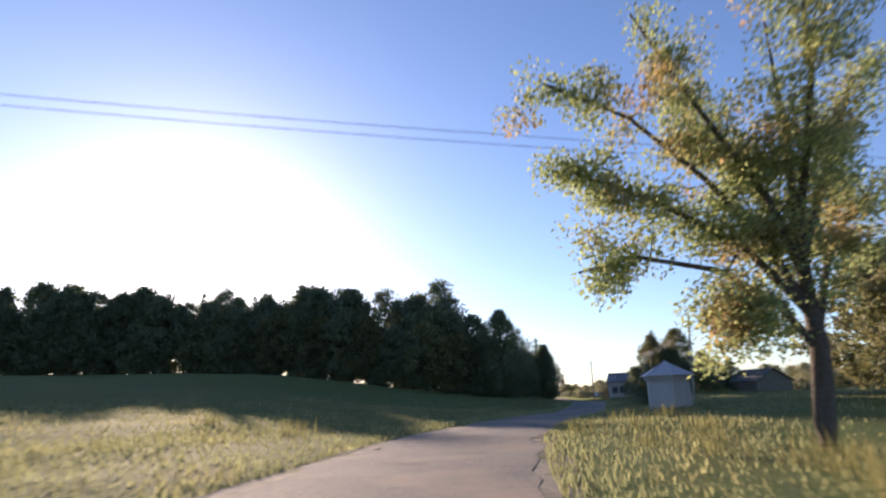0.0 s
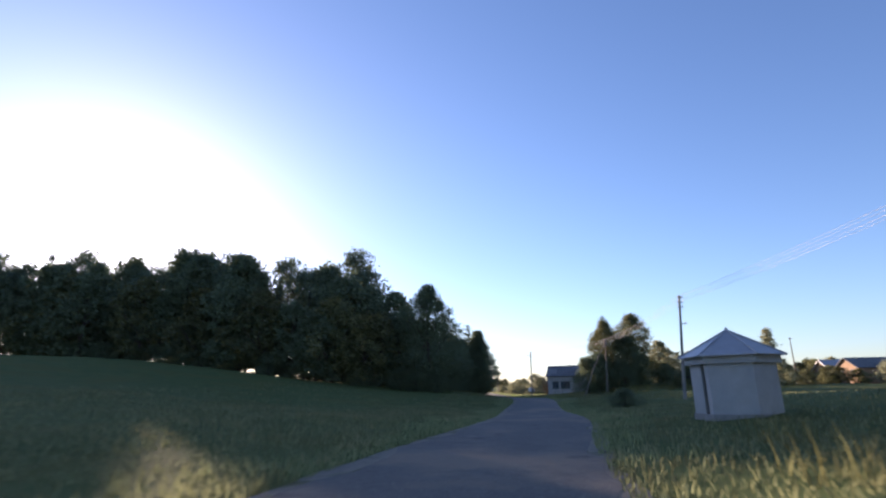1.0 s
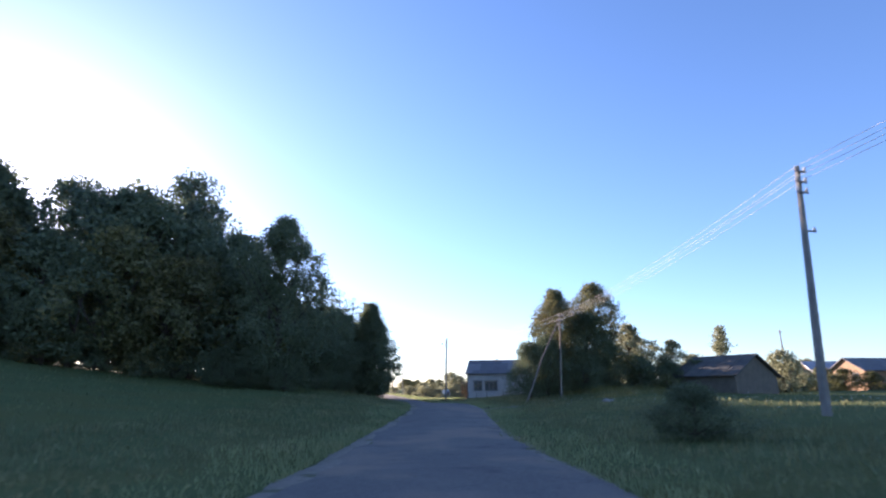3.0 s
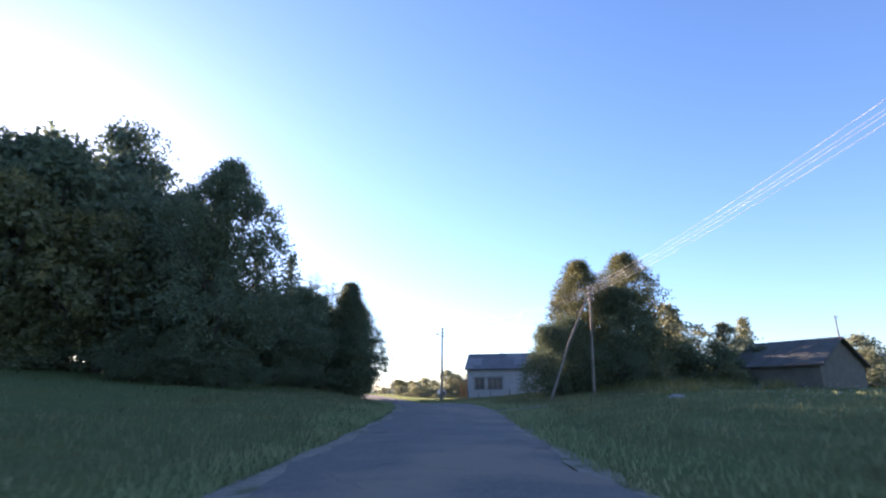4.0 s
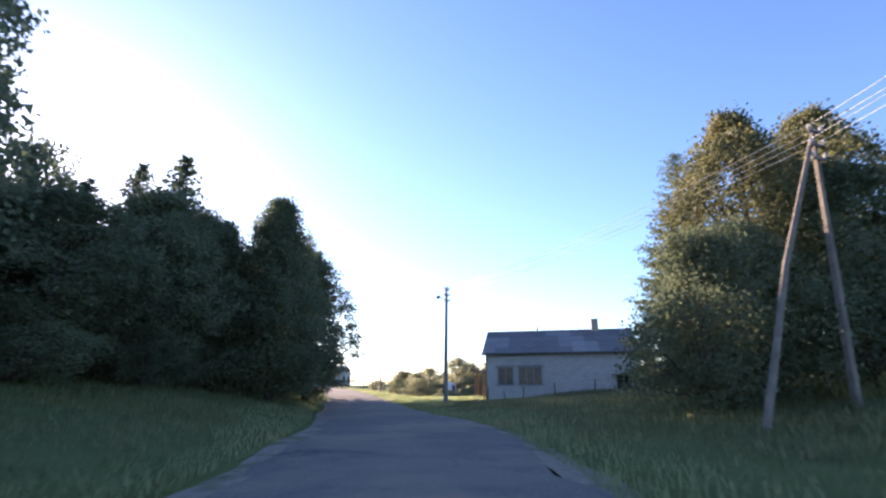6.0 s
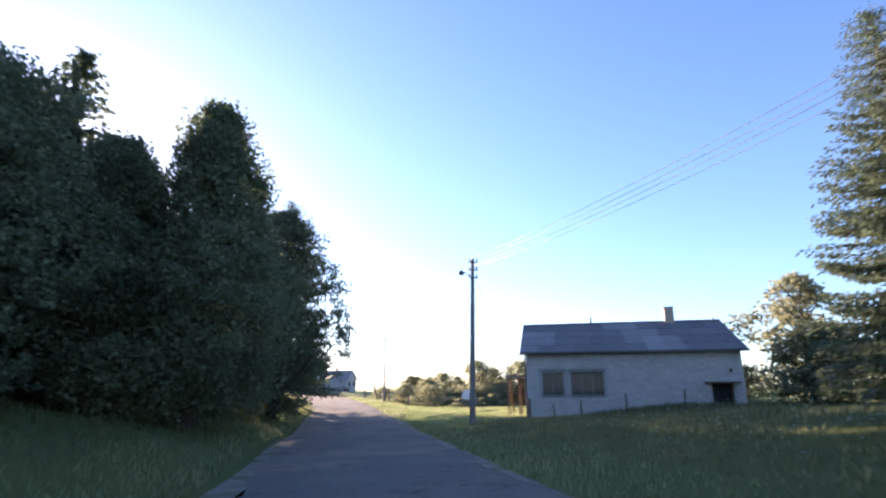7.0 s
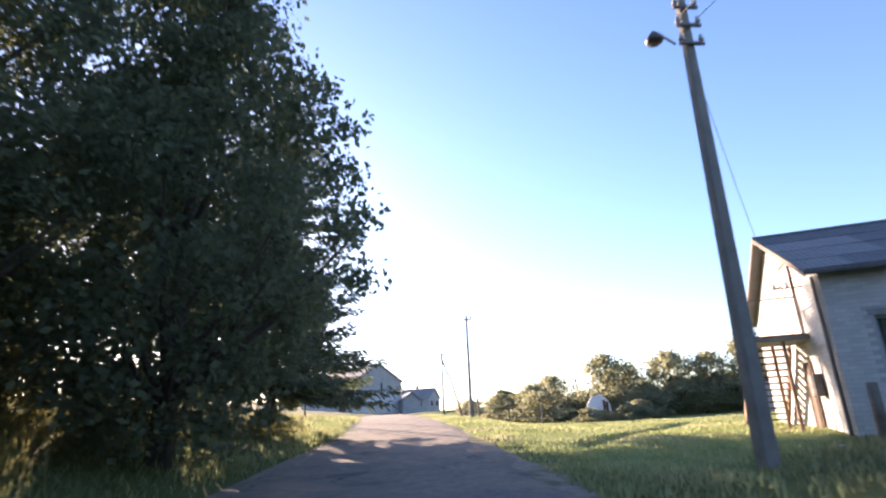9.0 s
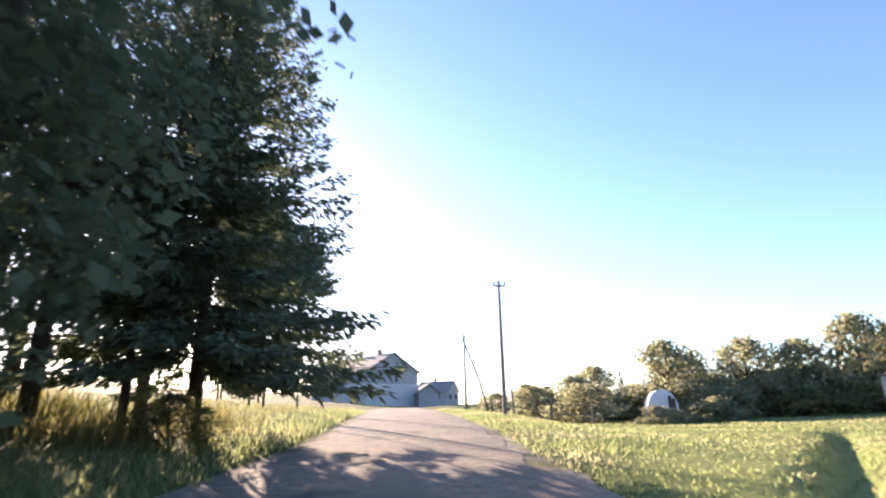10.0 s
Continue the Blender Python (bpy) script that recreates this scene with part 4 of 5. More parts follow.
E_ = pole(31.0, 158.0, 4.9, "distant braced wooden pole", arms=1, brace=(1.6, .4), material=M_WOODPOLE, r=.07)
pole(46.4, 171.5, 3.9, "distant braced wooden pole in the garden", arms=1, brace=(1.0, .3), material=M_WOODPOLE, r=.06)
pole(78.0, 109.0, 8.6, "thin far mast behind the barn", arms=1, material=M_WOODPOLE, r=.08)
P0 = pole(22.5, 20.5, 9.8, "grey concrete utility pole beyond the roadside tree", arms=3)
WL = pole(-44.0, 13.0, 12.3, "grey concrete utility pole on the rise", arms=3)
for p, q, sag in ((A, B, .5), (B, C, .5), (P0, A, .5), (WL, P0, .7)):
    for a, b in zip(p[:4], q[:4]):
        span(a, b, sag)
for a, b in zip(D, E_):
    span(a, b, .15)

# ---------------------------------------------------------------- six-sided white hut
def hut(x, y):
    t = thing("kiosk", "small white six-sided hut with a pointed metal roof", "hut", Matrix.Translation((x, y, at_land(x, y))) @ pose(0, 0, 0, 0, 0, -38.5))
    ring = lambda r, z: [Vector((r * math.sin(radians(60 * i + 30)), -r * math.cos(radians(60 * i + 30)), z)) for i in range(6)]
    lo, hi = ring(1.5, -.25), ring(1.5, 1.98)
    il, ih = ring(1.4, -.25), ring(1.4, 1.98)
    for i in range(6):
        j = (i + 1) % 6
        a0, a1, b0, b1 = lo[i], lo[j], il[i], il[j]
        c0, c1, d0, d1 = hi[i], hi[j], ih[i], ih[j]
        if i == 4:
            # the doorway: a post, a gap and a jamb
            for s0, s1 in ((0, .62), (.8, 1)):
                vs = [a0.lerp(a1, s0), a0.lerp(a1, s1), b0.lerp(b1, s1), b0.lerp(b1, s0), c0.lerp(c1, s0), c0.lerp(c1, s1), d0.lerp(d1, s1), d0.lerp(d1, s0)]
                part("wall_panel", Geo().add(vs, [(0, 1, 2, 3), (4, 5, 6, 7), (0, 1, 5, 4), (1, 2, 6, 5), (2, 3, 7, 6), (3, 0, 4, 7)]), M_HUT, t)
        else:
            part("wall_panel", Geo().add([a0, a1, b1, b0, c0, c1, d1, d0], [(0, 1, 2, 3), (4, 5, 6, 7), (0, 1, 5, 4), (1, 2, 6, 5), (2, 3, 7, 6), (3, 0, 4, 7)]), M_HUT, t)
    fo, fi = ring(1.68, 1.9), ring(1.63, 1.9)
    fo2, fi2 = ring(1.68, 2.22), ring(1.63, 2.22)
    for i in range(6):
        j = (i + 1) % 6
        part("fascia_board", Geo().add([fo[i], fo[j], fi[j], fi[i], fo2[i], fo2[j], fi2[j], fi2[i]], [(0, 1, 2, 3), (4, 5, 6, 7), (0, 1, 5, 4), (1, 2, 6, 5), (2, 3, 7, 6), (3, 0, 4, 7)]), M_HUT, t)
    eo, apex = ring(1.9, 2.2), Vector((0, 0, 3.22))
    for i in range(6):
        j = (i + 1) % 6
        dn = Vector((0, 0, .035))
        part("roof_facet", Geo().add([eo[i], eo[j], apex, eo[i] - dn, eo[j] - dn, apex - dn], [(0, 1, 2), (3, 5, 4), (0, 3, 4, 1), (1, 4, 5, 2), (2, 5, 3, 0)]), M_TIN, t)
        part("ridge_cap", Geo().tube([eo[i] + Vector((0, 0, .015)), apex + Vector((0, 0, .02))], .028, 6), M_TIN, t)
    part("finial", Geo().tube([(0, 0, 3.15), (0, 0, 3.26), (0, 0, 3.34)], [.09, .06, .01], 8), M_TIN, t)
    part("ceiling_board", Geo().add([*ring(1.63, 1.97), *ring(1.63, 2.0)], [tuple(range(6)), tuple(range(6, 12))] + [(i, (i + 1) % 6, (i + 1) % 6 + 6, i + 6) for i in range(6)]), M_HUT, t)
    part("footing", Geo().add([*ring(1.56, -.4), *ring(1.56, .08)], [tuple(range(6)), tuple(range(6, 12))] + [(i, (i + 1) % 6, (i + 1) % 6 + 6, i + 6) for i in range(6)]), M_PLINTH, t)


hut(15.9, 39.4)

# ---------------------------------------------------------------- brick building
BX, BY, BA = 37.25, 126.5, -26.2
BZ = .12
L_, DEP, EAVE, RIDGE = 11.7, 8.5, 4.06, 6.05
BM = Matrix.Translation((BX, BY, BZ)) @ pose(0, 0, 0, 0, 0, BA)
house = thing("brick_building", "long single-storey white brick building with a patched grey roof", "building", BM)
W1, W2, DOOR = (.86, 2.1, 1.5, 2.84), (2.5, 4.35, 1.5, 2.84), (10.0, 11.1, .0, 2.15)
T_ = .38


def wall_with_holes(g, x0, x1, z0, z1, holes, m=None):
    """Blocks of a wall in the x-z plane, from y 0 to T_, round its openings."""
    xs = sorted({x0, x1, *[h[0] for h in holes], *[h[1] for h in holes]})
    for a, b in zip(xs, xs[1:]):
        cut = sorted([(h[2], h[3]) for h in holes if h[0] <= a + 1e-6 and h[1] >= b - 1e-6])
        z = z0
        for lo, hi in cut:
            if lo > z + 1e-6:
                g.box(a, b, 0, T_, z, lo, m)
            z = hi
        if z1 > z:
            g.box(a, b, 0, T_, z, z1, m)


g = Geo()
wall_with_holes(g, 0, L_, -.5, EAVE, (W1, W2, DOOR))
wall_front = part("front_wall", g.mesh("front_wall", M_MORTAR, weld=True), None, house, "white silicate brick wall")
gable_poly = [(T_ + .002, -.5), (DEP, -.5), (DEP, EAVE), (DEP / 2, RIDGE - .05), (T_ + .002, EAVE + .16)]
turn_x = Matrix(((0, 1, 0, 0), (1, 0, 0, 0), (0, 0, 1, 0), (0, 0, 0, 1)))
gable_wall = part("gable_wall", Geo().prism(gable_poly, 0, T_, turn_x), M_MORTAR, house, "sunlit white brick gable")
part("gable_wall", Geo().prism(gable_poly, L_ - T_, L_, turn_x), M_MORTAR, house)
part("back_wall", Geo().box(T_ + .002, L_ - T_ - .002, DEP - T_, DEP - .002, -.5, EAVE), M_MORTAR, house)
part("inner_floor", Geo().box(T_, L_ - T_, T_, DEP - T_, -.3, .05), M_PLINTH, house)
part("inner_ceiling", Geo().box(T_, L_ - T_, T_, DEP - T_, EAVE - .35, EAVE - .2), M_WHITE, house)
# made-up sheet: darkens the view through the windows like unlit rooms
part("dark_backing", Geo().box(T_ + .01, 7.0, 1.3, 1.4, .05, EAVE - .36), M_DARK, house, "added near-black sheet behind the windows for unlit rooms")
part("plinth", Geo().box(.02, 9.98, -.035, -.002, -.5, .28), M_PLINTH, house, "grey rendered plinth")

# roof: sheets in rows on the front slope, one slab behind
slope = math.atan2(RIDGE - EAVE, DEP / 2)
RL = (DEP / 2 + .4) / math.cos(slope)
roof_m = Matrix.Translation((0, DEP / 2, RIDGE + .02)) @ pose(0, 0, 0, math.degrees(slope), 0, 0)
roof = part("roof", Geo().box(-.32, L_ + .32, -RL, 0, -.06, 0, roof_m), M_SLATE, house, "grey cement-sheet gable roof")
back_m = Matrix.Translation((0, DEP / 2, RIDGE + .02)) @ pose(0, 0, 0, -math.degrees(slope), 0, 0)
part("back_slope", Geo().box(-.32, L_ + .32, .01, RL, -.06, .02, back_m), M_SLATE, roof)
NS, NR = 12, 4
sw, sl = (L_ + .7) / NS, RL / NR


def wavy(w, l):
    """A corrugated sheet, its upper end under the next."""
    gg = Geo()
    n = 14
    vs = [(w * i / n, y, .014 * math.cos(i * math.pi) + z + k) for k in (0, -.012) for y, z in ((0, .028), (l * 1.06, .012)) for i in range(n + 1)]
    fs = []
    for k in (0, 2 * (n + 1)):
        fs += [(k + i, k + i + 1, k + n + 2 + i, k + n + 1 + i) for i in range(n)]
    fs += [(i, i + 1, i + 1 + 2 * (n + 1), i + 2 * (n + 1)) for i in range(n)]
    return gg.add(vs, fs)


sheet_dark, sheet_pale = wavy(sw, sl).mesh("roof_sheet", M_SLATE), wavy(sw, sl).mesh("roof_sheet", M_SLATE_PALE)
PALE = {(0, 0), (0, 1), (0, 2), (1, 2), (1, 1), (6, 1), (6, 2), (6, 3), (7, 1), (7, 0), (7, 2), (8, 0), (5, 3), (8, 1)}
for i in range(NS):
    for j in range(NR):
        pale = (i, j) in PALE
        part("roof_sheet", sheet_pale if pale else sheet_dark, None, roof, m=roof_m @ Matrix.Translation((-.35 + i * sw, -RL - .03 + j * sl, .012)))
part("ridge_cap", Geo().tube([(-.35, DEP / 2, RIDGE + .05), (L_ + .35, DEP / 2, RIDGE + .05)], .07, 8), M_SLATE, roof)
part("eaves_board", Geo().box(-.32, L_ + .32, -.42, -.385, EAVE - .2, EAVE - .08), M_SLATE, house, "dark grey board under the eaves")
for sx in (-.36, L_ + .33):
    for mm, y0, y1 in ((roof_m, -RL, 0), (back_m, 0.01, RL)):
        part("verge_board", Geo().box(sx, sx + .03, y0, y1, -.1, .03, mm), M_WOODPOLE, house)
ch = part("chimney", Geo().box(8.75, 9.3, DEP / 2 - .25, DEP / 2 + .15, RIDGE - .5, RIDGE + .93), M_SUNNED_BRICK, house, "short pale brick chimney tinted peach for the low sun")
for k in range(13):
    z = RIDGE - .45 + k * .1
    for s in range(2):
        o = .15 * (k % 2)
        part("brick", Geo().box(8.74 + s * .285 + (0 if k % 2 else .005), 8.74 + s * .285 + .272, DEP / 2 - .262, DEP / 2 - .252, z, z + .085), M_SUNNED_BRICK, ch)
part("cap", Geo().box(8.71, 9.34, DEP / 2 - .29, DEP / 2 + .19, RIDGE + .93, RIDGE + .99, c=.02), M_PLINTH, ch)
part("vent_pipe", Geo().tube([(4.1, DEP / 2 - .2, RIDGE - .2), (4.1, DEP / 2 - .2, RIDGE + .42)], .07, 10), M_STEEL, house, "short dark vent pipe")
part("vent_pipe", Geo().tube([(11.6, DEP / 2 - .2, RIDGE - .2), (11.6, DEP / 2 - .2, RIDGE + .2)], .05, 10), M_STEEL, house)


def window(x0, x1, z0, z1, lights):
    """Frame, mullions, panes and a drawn net curtain behind."""
    w = part("window", Geo().box(x0, x1, .09, .14, z0, z0 + .07).box(x0, x1, .09, .14, z1 - .07, z1).box(x0, x0 + .06, .09, .14, z0 + .07, z1 - .07).box(x1 - .06, x1, .09, .14, z0 + .07, z1 - .07), M_FRAME, house, "wide window with dark wooden frame")
    n = len(lights)
    step = (x1 - x0 - .12) / n
    for i in range(n):
        a = x0 + .06 + i * step
        if i:
            part("mullion", Geo().box(a - .03, a + .03, .088, .142, z0 + .07, z1 - .07), M_FRAME, w)
        p = part("pane", Geo().box(a + (.03 if i else 0), a + step - (.03 if i < n - 1 else 0), .11, .116, z0 + .07, z1 - .07), M_GLASS, w)
        p.visible_shadow = False
        if lights[i]:
            vs, fs = [], []
            for k in range(13):
                xx = a + step * k / 12
                yy = .17 + .02 * math.sin(k * 2.1 + i)
                vs += [(xx, yy, z0 + .1), (xx, yy, z0 + (z1 - z0) * lights[i])]
            fs = [(2 * k, 2 * k + 2, 2 * k + 3, 2 * k + 1) for k in range(12)]
            part("curtain", Geo().add(vs, fs), M_CURTAIN, w)
    part("sill", Geo().box(x0 - .06, x1 + .06, -.07, .1, z0 - .05, z0, c=.01), M_PLINTH, w)
    part("lintel", Geo().box(x0 - .12, x1 + .12, -.016, .02, z1, z1 + .14), M_PLINTH, w)


window(*W1, (.93, .93))
window(*W2, (.93, .93, .93))
# shade of the door recess is put into the door's colour
dr = part("door", Geo().box(DOOR[0] + .08, DOOR[1] - .08, .18, .23, .02, DOOR[3] - .08), M_DARK, house, "door coloured near black for the shade of its recess")
part("door_frame", Geo().box(DOOR[0], DOOR[0] + .08, .1, .26, 0, DOOR[3]).box(DOOR[1] - .08, DOOR[1], .1, .26, 0, DOOR[3]).box(DOOR[0] + .08, DOOR[1] - .08, .1, .26, DOOR[3] - .08, DOOR[3]), M_BROWN, dr)
part("door_board", Geo().box(DOOR[0] - .3, DOOR[1] + .35, -.5, -.02, DOOR[3] + .02, DOOR[3] + .07), M_BROWN, dr, "small board canopy over the door")
part("wall_lamp", Geo().box(11.0, 11.14, -.12, -.02, 2.75, 2.92, c=.02), M_STEEL, house)

# gable side: outdoor stairs up to a railed landing before the attic door
LZ = 2.72
stairs = part("stairs", Geo().box(-1.4, -.03, 1.9, 3.5, LZ - .12, LZ), M_PLINTH, house, "brown wooden outdoor stairs to an attic landing")
for k in range(8):
    part("floor_board", Geo().box(-1.42, -.03, 1.88 + k * .204, 2.07 + k * .204, LZ + .002, LZ + .035), M_BROWN, stairs)
for y in (1.98, 3.42):
    for x in (-1.32, -.62):
        part("landing_post", Geo().box(x - .04, x + .04, y - .04, y + .04, -.5, LZ - .12, c=.01), M_STAIR, stairs)
NT, RUN = 14, 3.0
for x in (-1.38, -.2):
    part("stringer", Geo().prism([(3.5, LZ - .02), (3.5, LZ - .3), (3.5 + RUN, -.25), (3.5 + RUN + .14, -.02)], x, x + .06, turn_x), M_STAIR, stairs)
for k in range(NT):
    y, z = 3.5 + RUN * (k + .5) / NT, LZ - LZ * (k + 1) / (NT + 1)
    part("tread", Geo().box(-1.32, -.2, y - .06, y + .2, z - .045, z, c=.006), M_BROWN, stairs)
for y in (1.93, 2.7, 3.45):
    part("rail_post", Geo().box(-1.375, -1.345, y - .015, y + .015, LZ + .03, LZ + 1.0), M_STEEL, stairs)
part("rail_post", Geo().box(-.105, -.075, 1.915, 1.945, LZ + .03, LZ + 1.0), M_STEEL, stairs)
part("handrail", Geo().box(-1.378, -1.342, 1.9, 3.5, LZ + 1.0, LZ + 1.03), M_STEEL, stairs)
part("handrail", Geo().box(-1.342, -.075, 1.912, 1.948, LZ + 1.0, LZ + 1.03), M_STEEL, stairs)
gd = part("door", Geo().box(-.045, -.016, 2.35, 3.2, LZ + .05, 4.75, c=.006), M_WHITE, house, "pale attic door above the landing")
part("door_frame", Geo().box(-.06, -.015, 2.27, 2.35, LZ + .04, 4.83).box(-.06, -.015, 3.2, 3.28, LZ + .04, 4.83).box(-.06, -.015, 2.35, 3.2, 4.75, 4.83), M_BROWN, gd)
for k in range(5):
    part("plank", Geo().box(-.058, -.047, 2.36 + k * .168, 2.52 + k * .168, LZ + .07, 4.73), M_WHITE, gd)
part("cellar_door", Geo().box(-.06, -.016, 2.3, 3.1, .1, 2.05, c=.006), M_BROWN, house, "brown door under the landing")
part("meter_box", Geo().box(-.24, -.016, 1.55, 1.95, 1.15, 1.7, c=.015), M_STEEL, house, "grey electric meter box")
part("drain_pipe", Geo().tube([(-.08, .22, 3.9), (-.08, .22, .2)], .045, 8), M_STEEL, house)
br = part("wire_bracket", Geo().tube([(-.02, 1.4, 3.9), (-.7, 1.4, 3.9)], .018, 6).tube([(-.6, 1.4, 3.9), (-.02, 1.4, 4.25)], .014, 6), M_STEEL, house)
for x in (-.35, -.65):
    part("insulator", Geo().tube([(x, 1.4, 3.91), (x, 1.4, 3.98), (x, 1.4, 4.04)], [.04, .045, .02], 8), M_PORCELAIN, br)
span(C[2], BM @ Vector((-.65, 1.4, 4.0)), .25, "service_wire")

# fence posts before the front wall
for x, y, h, r, lean in ((.1, -1.1, 1.15, .12, .05), (1.55, -1.9, .8, .05, -.1), (2.9, -1.6, .95, .06, .06), (5.3, -1.8, 1.0, .06, -.04), (8.2, -1.6, .9, .06, .1)):
    p = BM @ Vector((x, y, 0))
    z = at_land(p.x, p.y)
    fp = new("fence_post", Geo().tube([(0, 0, -.3), (lean * .5, 0, h * .5), (lean, .02, h)], [r, r * .95, r * .85], 9).mesh("fence_post", M_WOODPOLE, True))
    fp.matrix_basis = Matrix.Translation((p.x, p.y, z))
    tagged(fp, "thick weathered stump of a fence post" if r > .1 else "thin weathered wooden fence post by the wall", "fence post", "posts before the brick building")

# ---------------------------------------------------------------- barn, farmhouses, far farmstead
def farm(name, x, y, turn, w, d, eave, ridge, wall, roofm, label, windows=(), lower=None, chimneys=(), z=None, side_door=None):
    """A gabled farm building: gable towards -y of its own axes; w wide, d long."""
    z0 = at_land(x, y, -.1) if z is None else z
    t = thing(name, label, "building", Matrix.Translation((x, y, z0)) @ pose(0, 0, 0, 0, 0, turn))
    h = w / 2
    part("wall", Geo().prism([(-h, -.6), (h, -.6), (h, eave), (0, ridge - .1), (-h, eave)], 0, d), wall, t)
    if lower:
        part("base_wall", Geo().box(-h - .06, h + .06, -.06, d + .06, -.6, lower[0]), lower[1], t, "pale rendered lower wall")
    a = math.atan2(ridge - eave, h)
    ln = h / math.cos(a) + .35
    for s in (-1, 1):
        mm = Matrix.Translation((0, 0, ridge)) @ pose(0, 0, 0, 0, s * math.degrees(a), 0)
        part("roof_slope", Geo().box(0 if s > 0 else -ln, ln if s > 0 else 0, -.4, d + .4, -.06, .05, mm), roofm, t)
        for k in range(5):
            yk = -.4 + (d + .8) * k / 5
            part("roof_sheet", Geo().box(.02 if s > 0 else -ln, ln if s > 0 else -.02, yk + .02, yk + (d + .8) / 5 - .02, .051, .075, mm), roofm, t)
    for side, p0, z_, ww, hh in windows:
        if side == "g":
            wd = part("window", Geo().box(p0, p0 + ww, -.09, .02, z_, z_ + hh), M_FRAME, t)
            part("pane", Geo().box(p0 + .08, p0 + ww - .08, -.1, -.092, z_ + .08, z_ + hh - .08), M_DARK, wd)
        else:
            wd = part("window", Geo().box(-h - .09, -h + .02, p0, p0 + ww, z_, z_ + hh), M_FRAME, t)
            part("pane", Geo().box(-h - .1, -h - .092, p0 + .08, p0 + ww - .08, z_ + .08, z_ + hh - .08), M_DARK, wd)
    for k, cy in enumerate(chimneys):
        part("chimney", Geo().box(-.3, .3, cy - .3, cy + .3, ridge - .4, ridge + .9, c=.02), M_REDBRICK, t)
    if side_door:
        part("door", Geo().box(-h - .1, -h + .02, side_door[0], side_door[0] + side_door[1], -.2, side_door[2]), M_BROWN, t, "wide brown wooden door")
    return t


barn = farm("barn", 55.1, 92.05, 16, 7.4, 6.2, 2.2, 4.15, M_BARNWALL, M_BARNROOF, "low grey board barn with a dark sheet roof", z=.75)
# solid near-black strip along the foot of the gable
part("sill_strip", Geo().box(-3.3, 3.5, -.05, .02, -.4, .3), M_DARK, barn, "near-black strip under the gable boards")
for k in range(22):
    x0 = -3.7 + 7.4 * k / 22
    top = 2.2 + 1.95 * (1 - abs(x0 + .168) / 3.7) - .18
    part("board", Geo().box(x0 + .008, x0 + .328, -.035, -.004, .32, top), M_BARNWALL, barn)
farm("farmhouse", 86.5, 107.0, -101, 6.0, 9, 2.6, 4.3, M_ORANGE, M_SLATE, "ochre farmhouse with a dark roof and a sunlit gable", windows=(("g", -2.0, 1.0, 1.0, 1.2), ("g", .9, 1.0, 1.0, 1.2), ("s", 2, 1.0, 1.1, 1.2)), z=1.7)
farm("farmhouse", 91.0, 117.5, -101, 5.0, 6, 2.6, 4.4, M_ORANGE, M_TIN, "small ochre house with a pale metal roof", windows=(("g", -.5, 1.0, 1.0, 1.2),), z=1.8)
farm("farmhouse", 99.5, 106.5, -101, 7.0, 9, 3.4, 5.5, M_ORANGE, M_SLATE, "ochre farmhouse behind garden trees", windows=(("g", -2.4, 1.2, 1.2, 1.3), ("g", 1.2, 1.2, 1.2, 1.3)), chimneys=(5,), z=2.0)
farm("farmstead", 24.2, 214.0, 38, 10.6, 18, 5.5, 8.55, M_PALEWALL, M_SLATE_PALE, "large two-storey farm building with white lower walls", z=2.3, lower=(3.4, M_WHITE), windows=(("s", 1.0, 3.7, 1.3, 1.5), ("s", 6.2, 2.0, 1.4, .8), ("s", 10.0, 2.0, 1.4, .8), ("g", -5.0, 2.0, 1.1, .75), ("g", .5, 3.7, .4, 1.5)), chimneys=(4, 10), side_door=(2.2, 2.2, 3.1))
farm("farm_shed", 30.2, 214.0, 10, 3.4, 5, 2.0, 3.4, M_PALEWALL, M_SLATE_PALE, "small pale shed beside the farm building", z=2.2)
farm("farmhouse", 37.6, 262.0, 60, 6.6, 9, 3.4, 6.0, M_PALEWALL, M_SLATE_PALE, "far pale house with a pale roof", z=2.6, windows=(("g", -2.2, 1.4, 1.2, 1.3), ("g", 1.0, 1.4, 1.2, 1.3), ("s", 2.0, 1.4, 1.3, 1.3), ("s", 6.0, 1.4, 1.3, 1.3)), chimneys=(5,))

farm("garden_house", 64.2, 166.0, -28, 4.2, 5.5, 2.3, 3.7, M_ORANGE, M_SLATE, "small ochre garden house half hidden by bushes", windows=(("g", -1.4, 1.0, .9, 1.0), ("g", .5, 1.0, .9, 1.0)))

# round-backed white store in the garden
st = thing("garden_store", "white film-covered round-topped garden store with a wooden end", "garden shed", Matrix.Translation((41.7, 153.4, at_land(41.7, 153.4))) @ pose(0, 0, 0, 0, 0, -18) @ Matrix.Diagonal((.82, .8, .94, 1)))
arc = [(1.0 * math.cos(math.pi * k / 14), .75 + 1.15 * math.sin(math.pi * k / 14)) for k in range(15)]
part("cover", Geo().prism([(1.0, -.2), *arc, (-1.0, -.2)], 0, 3.0), M_PLASTIC, st)
for k in range(7):
    x = -.84 + k * .24
    part("end_board", Geo().box(x, x + .22, -.05, -.01, -.2, .75 + 1.1 * math.sqrt(max(0, 1 - x * x)) - (.25 if x > 0 else .05)), M_BROWN if x > .3 else M_PLASTIC, st)

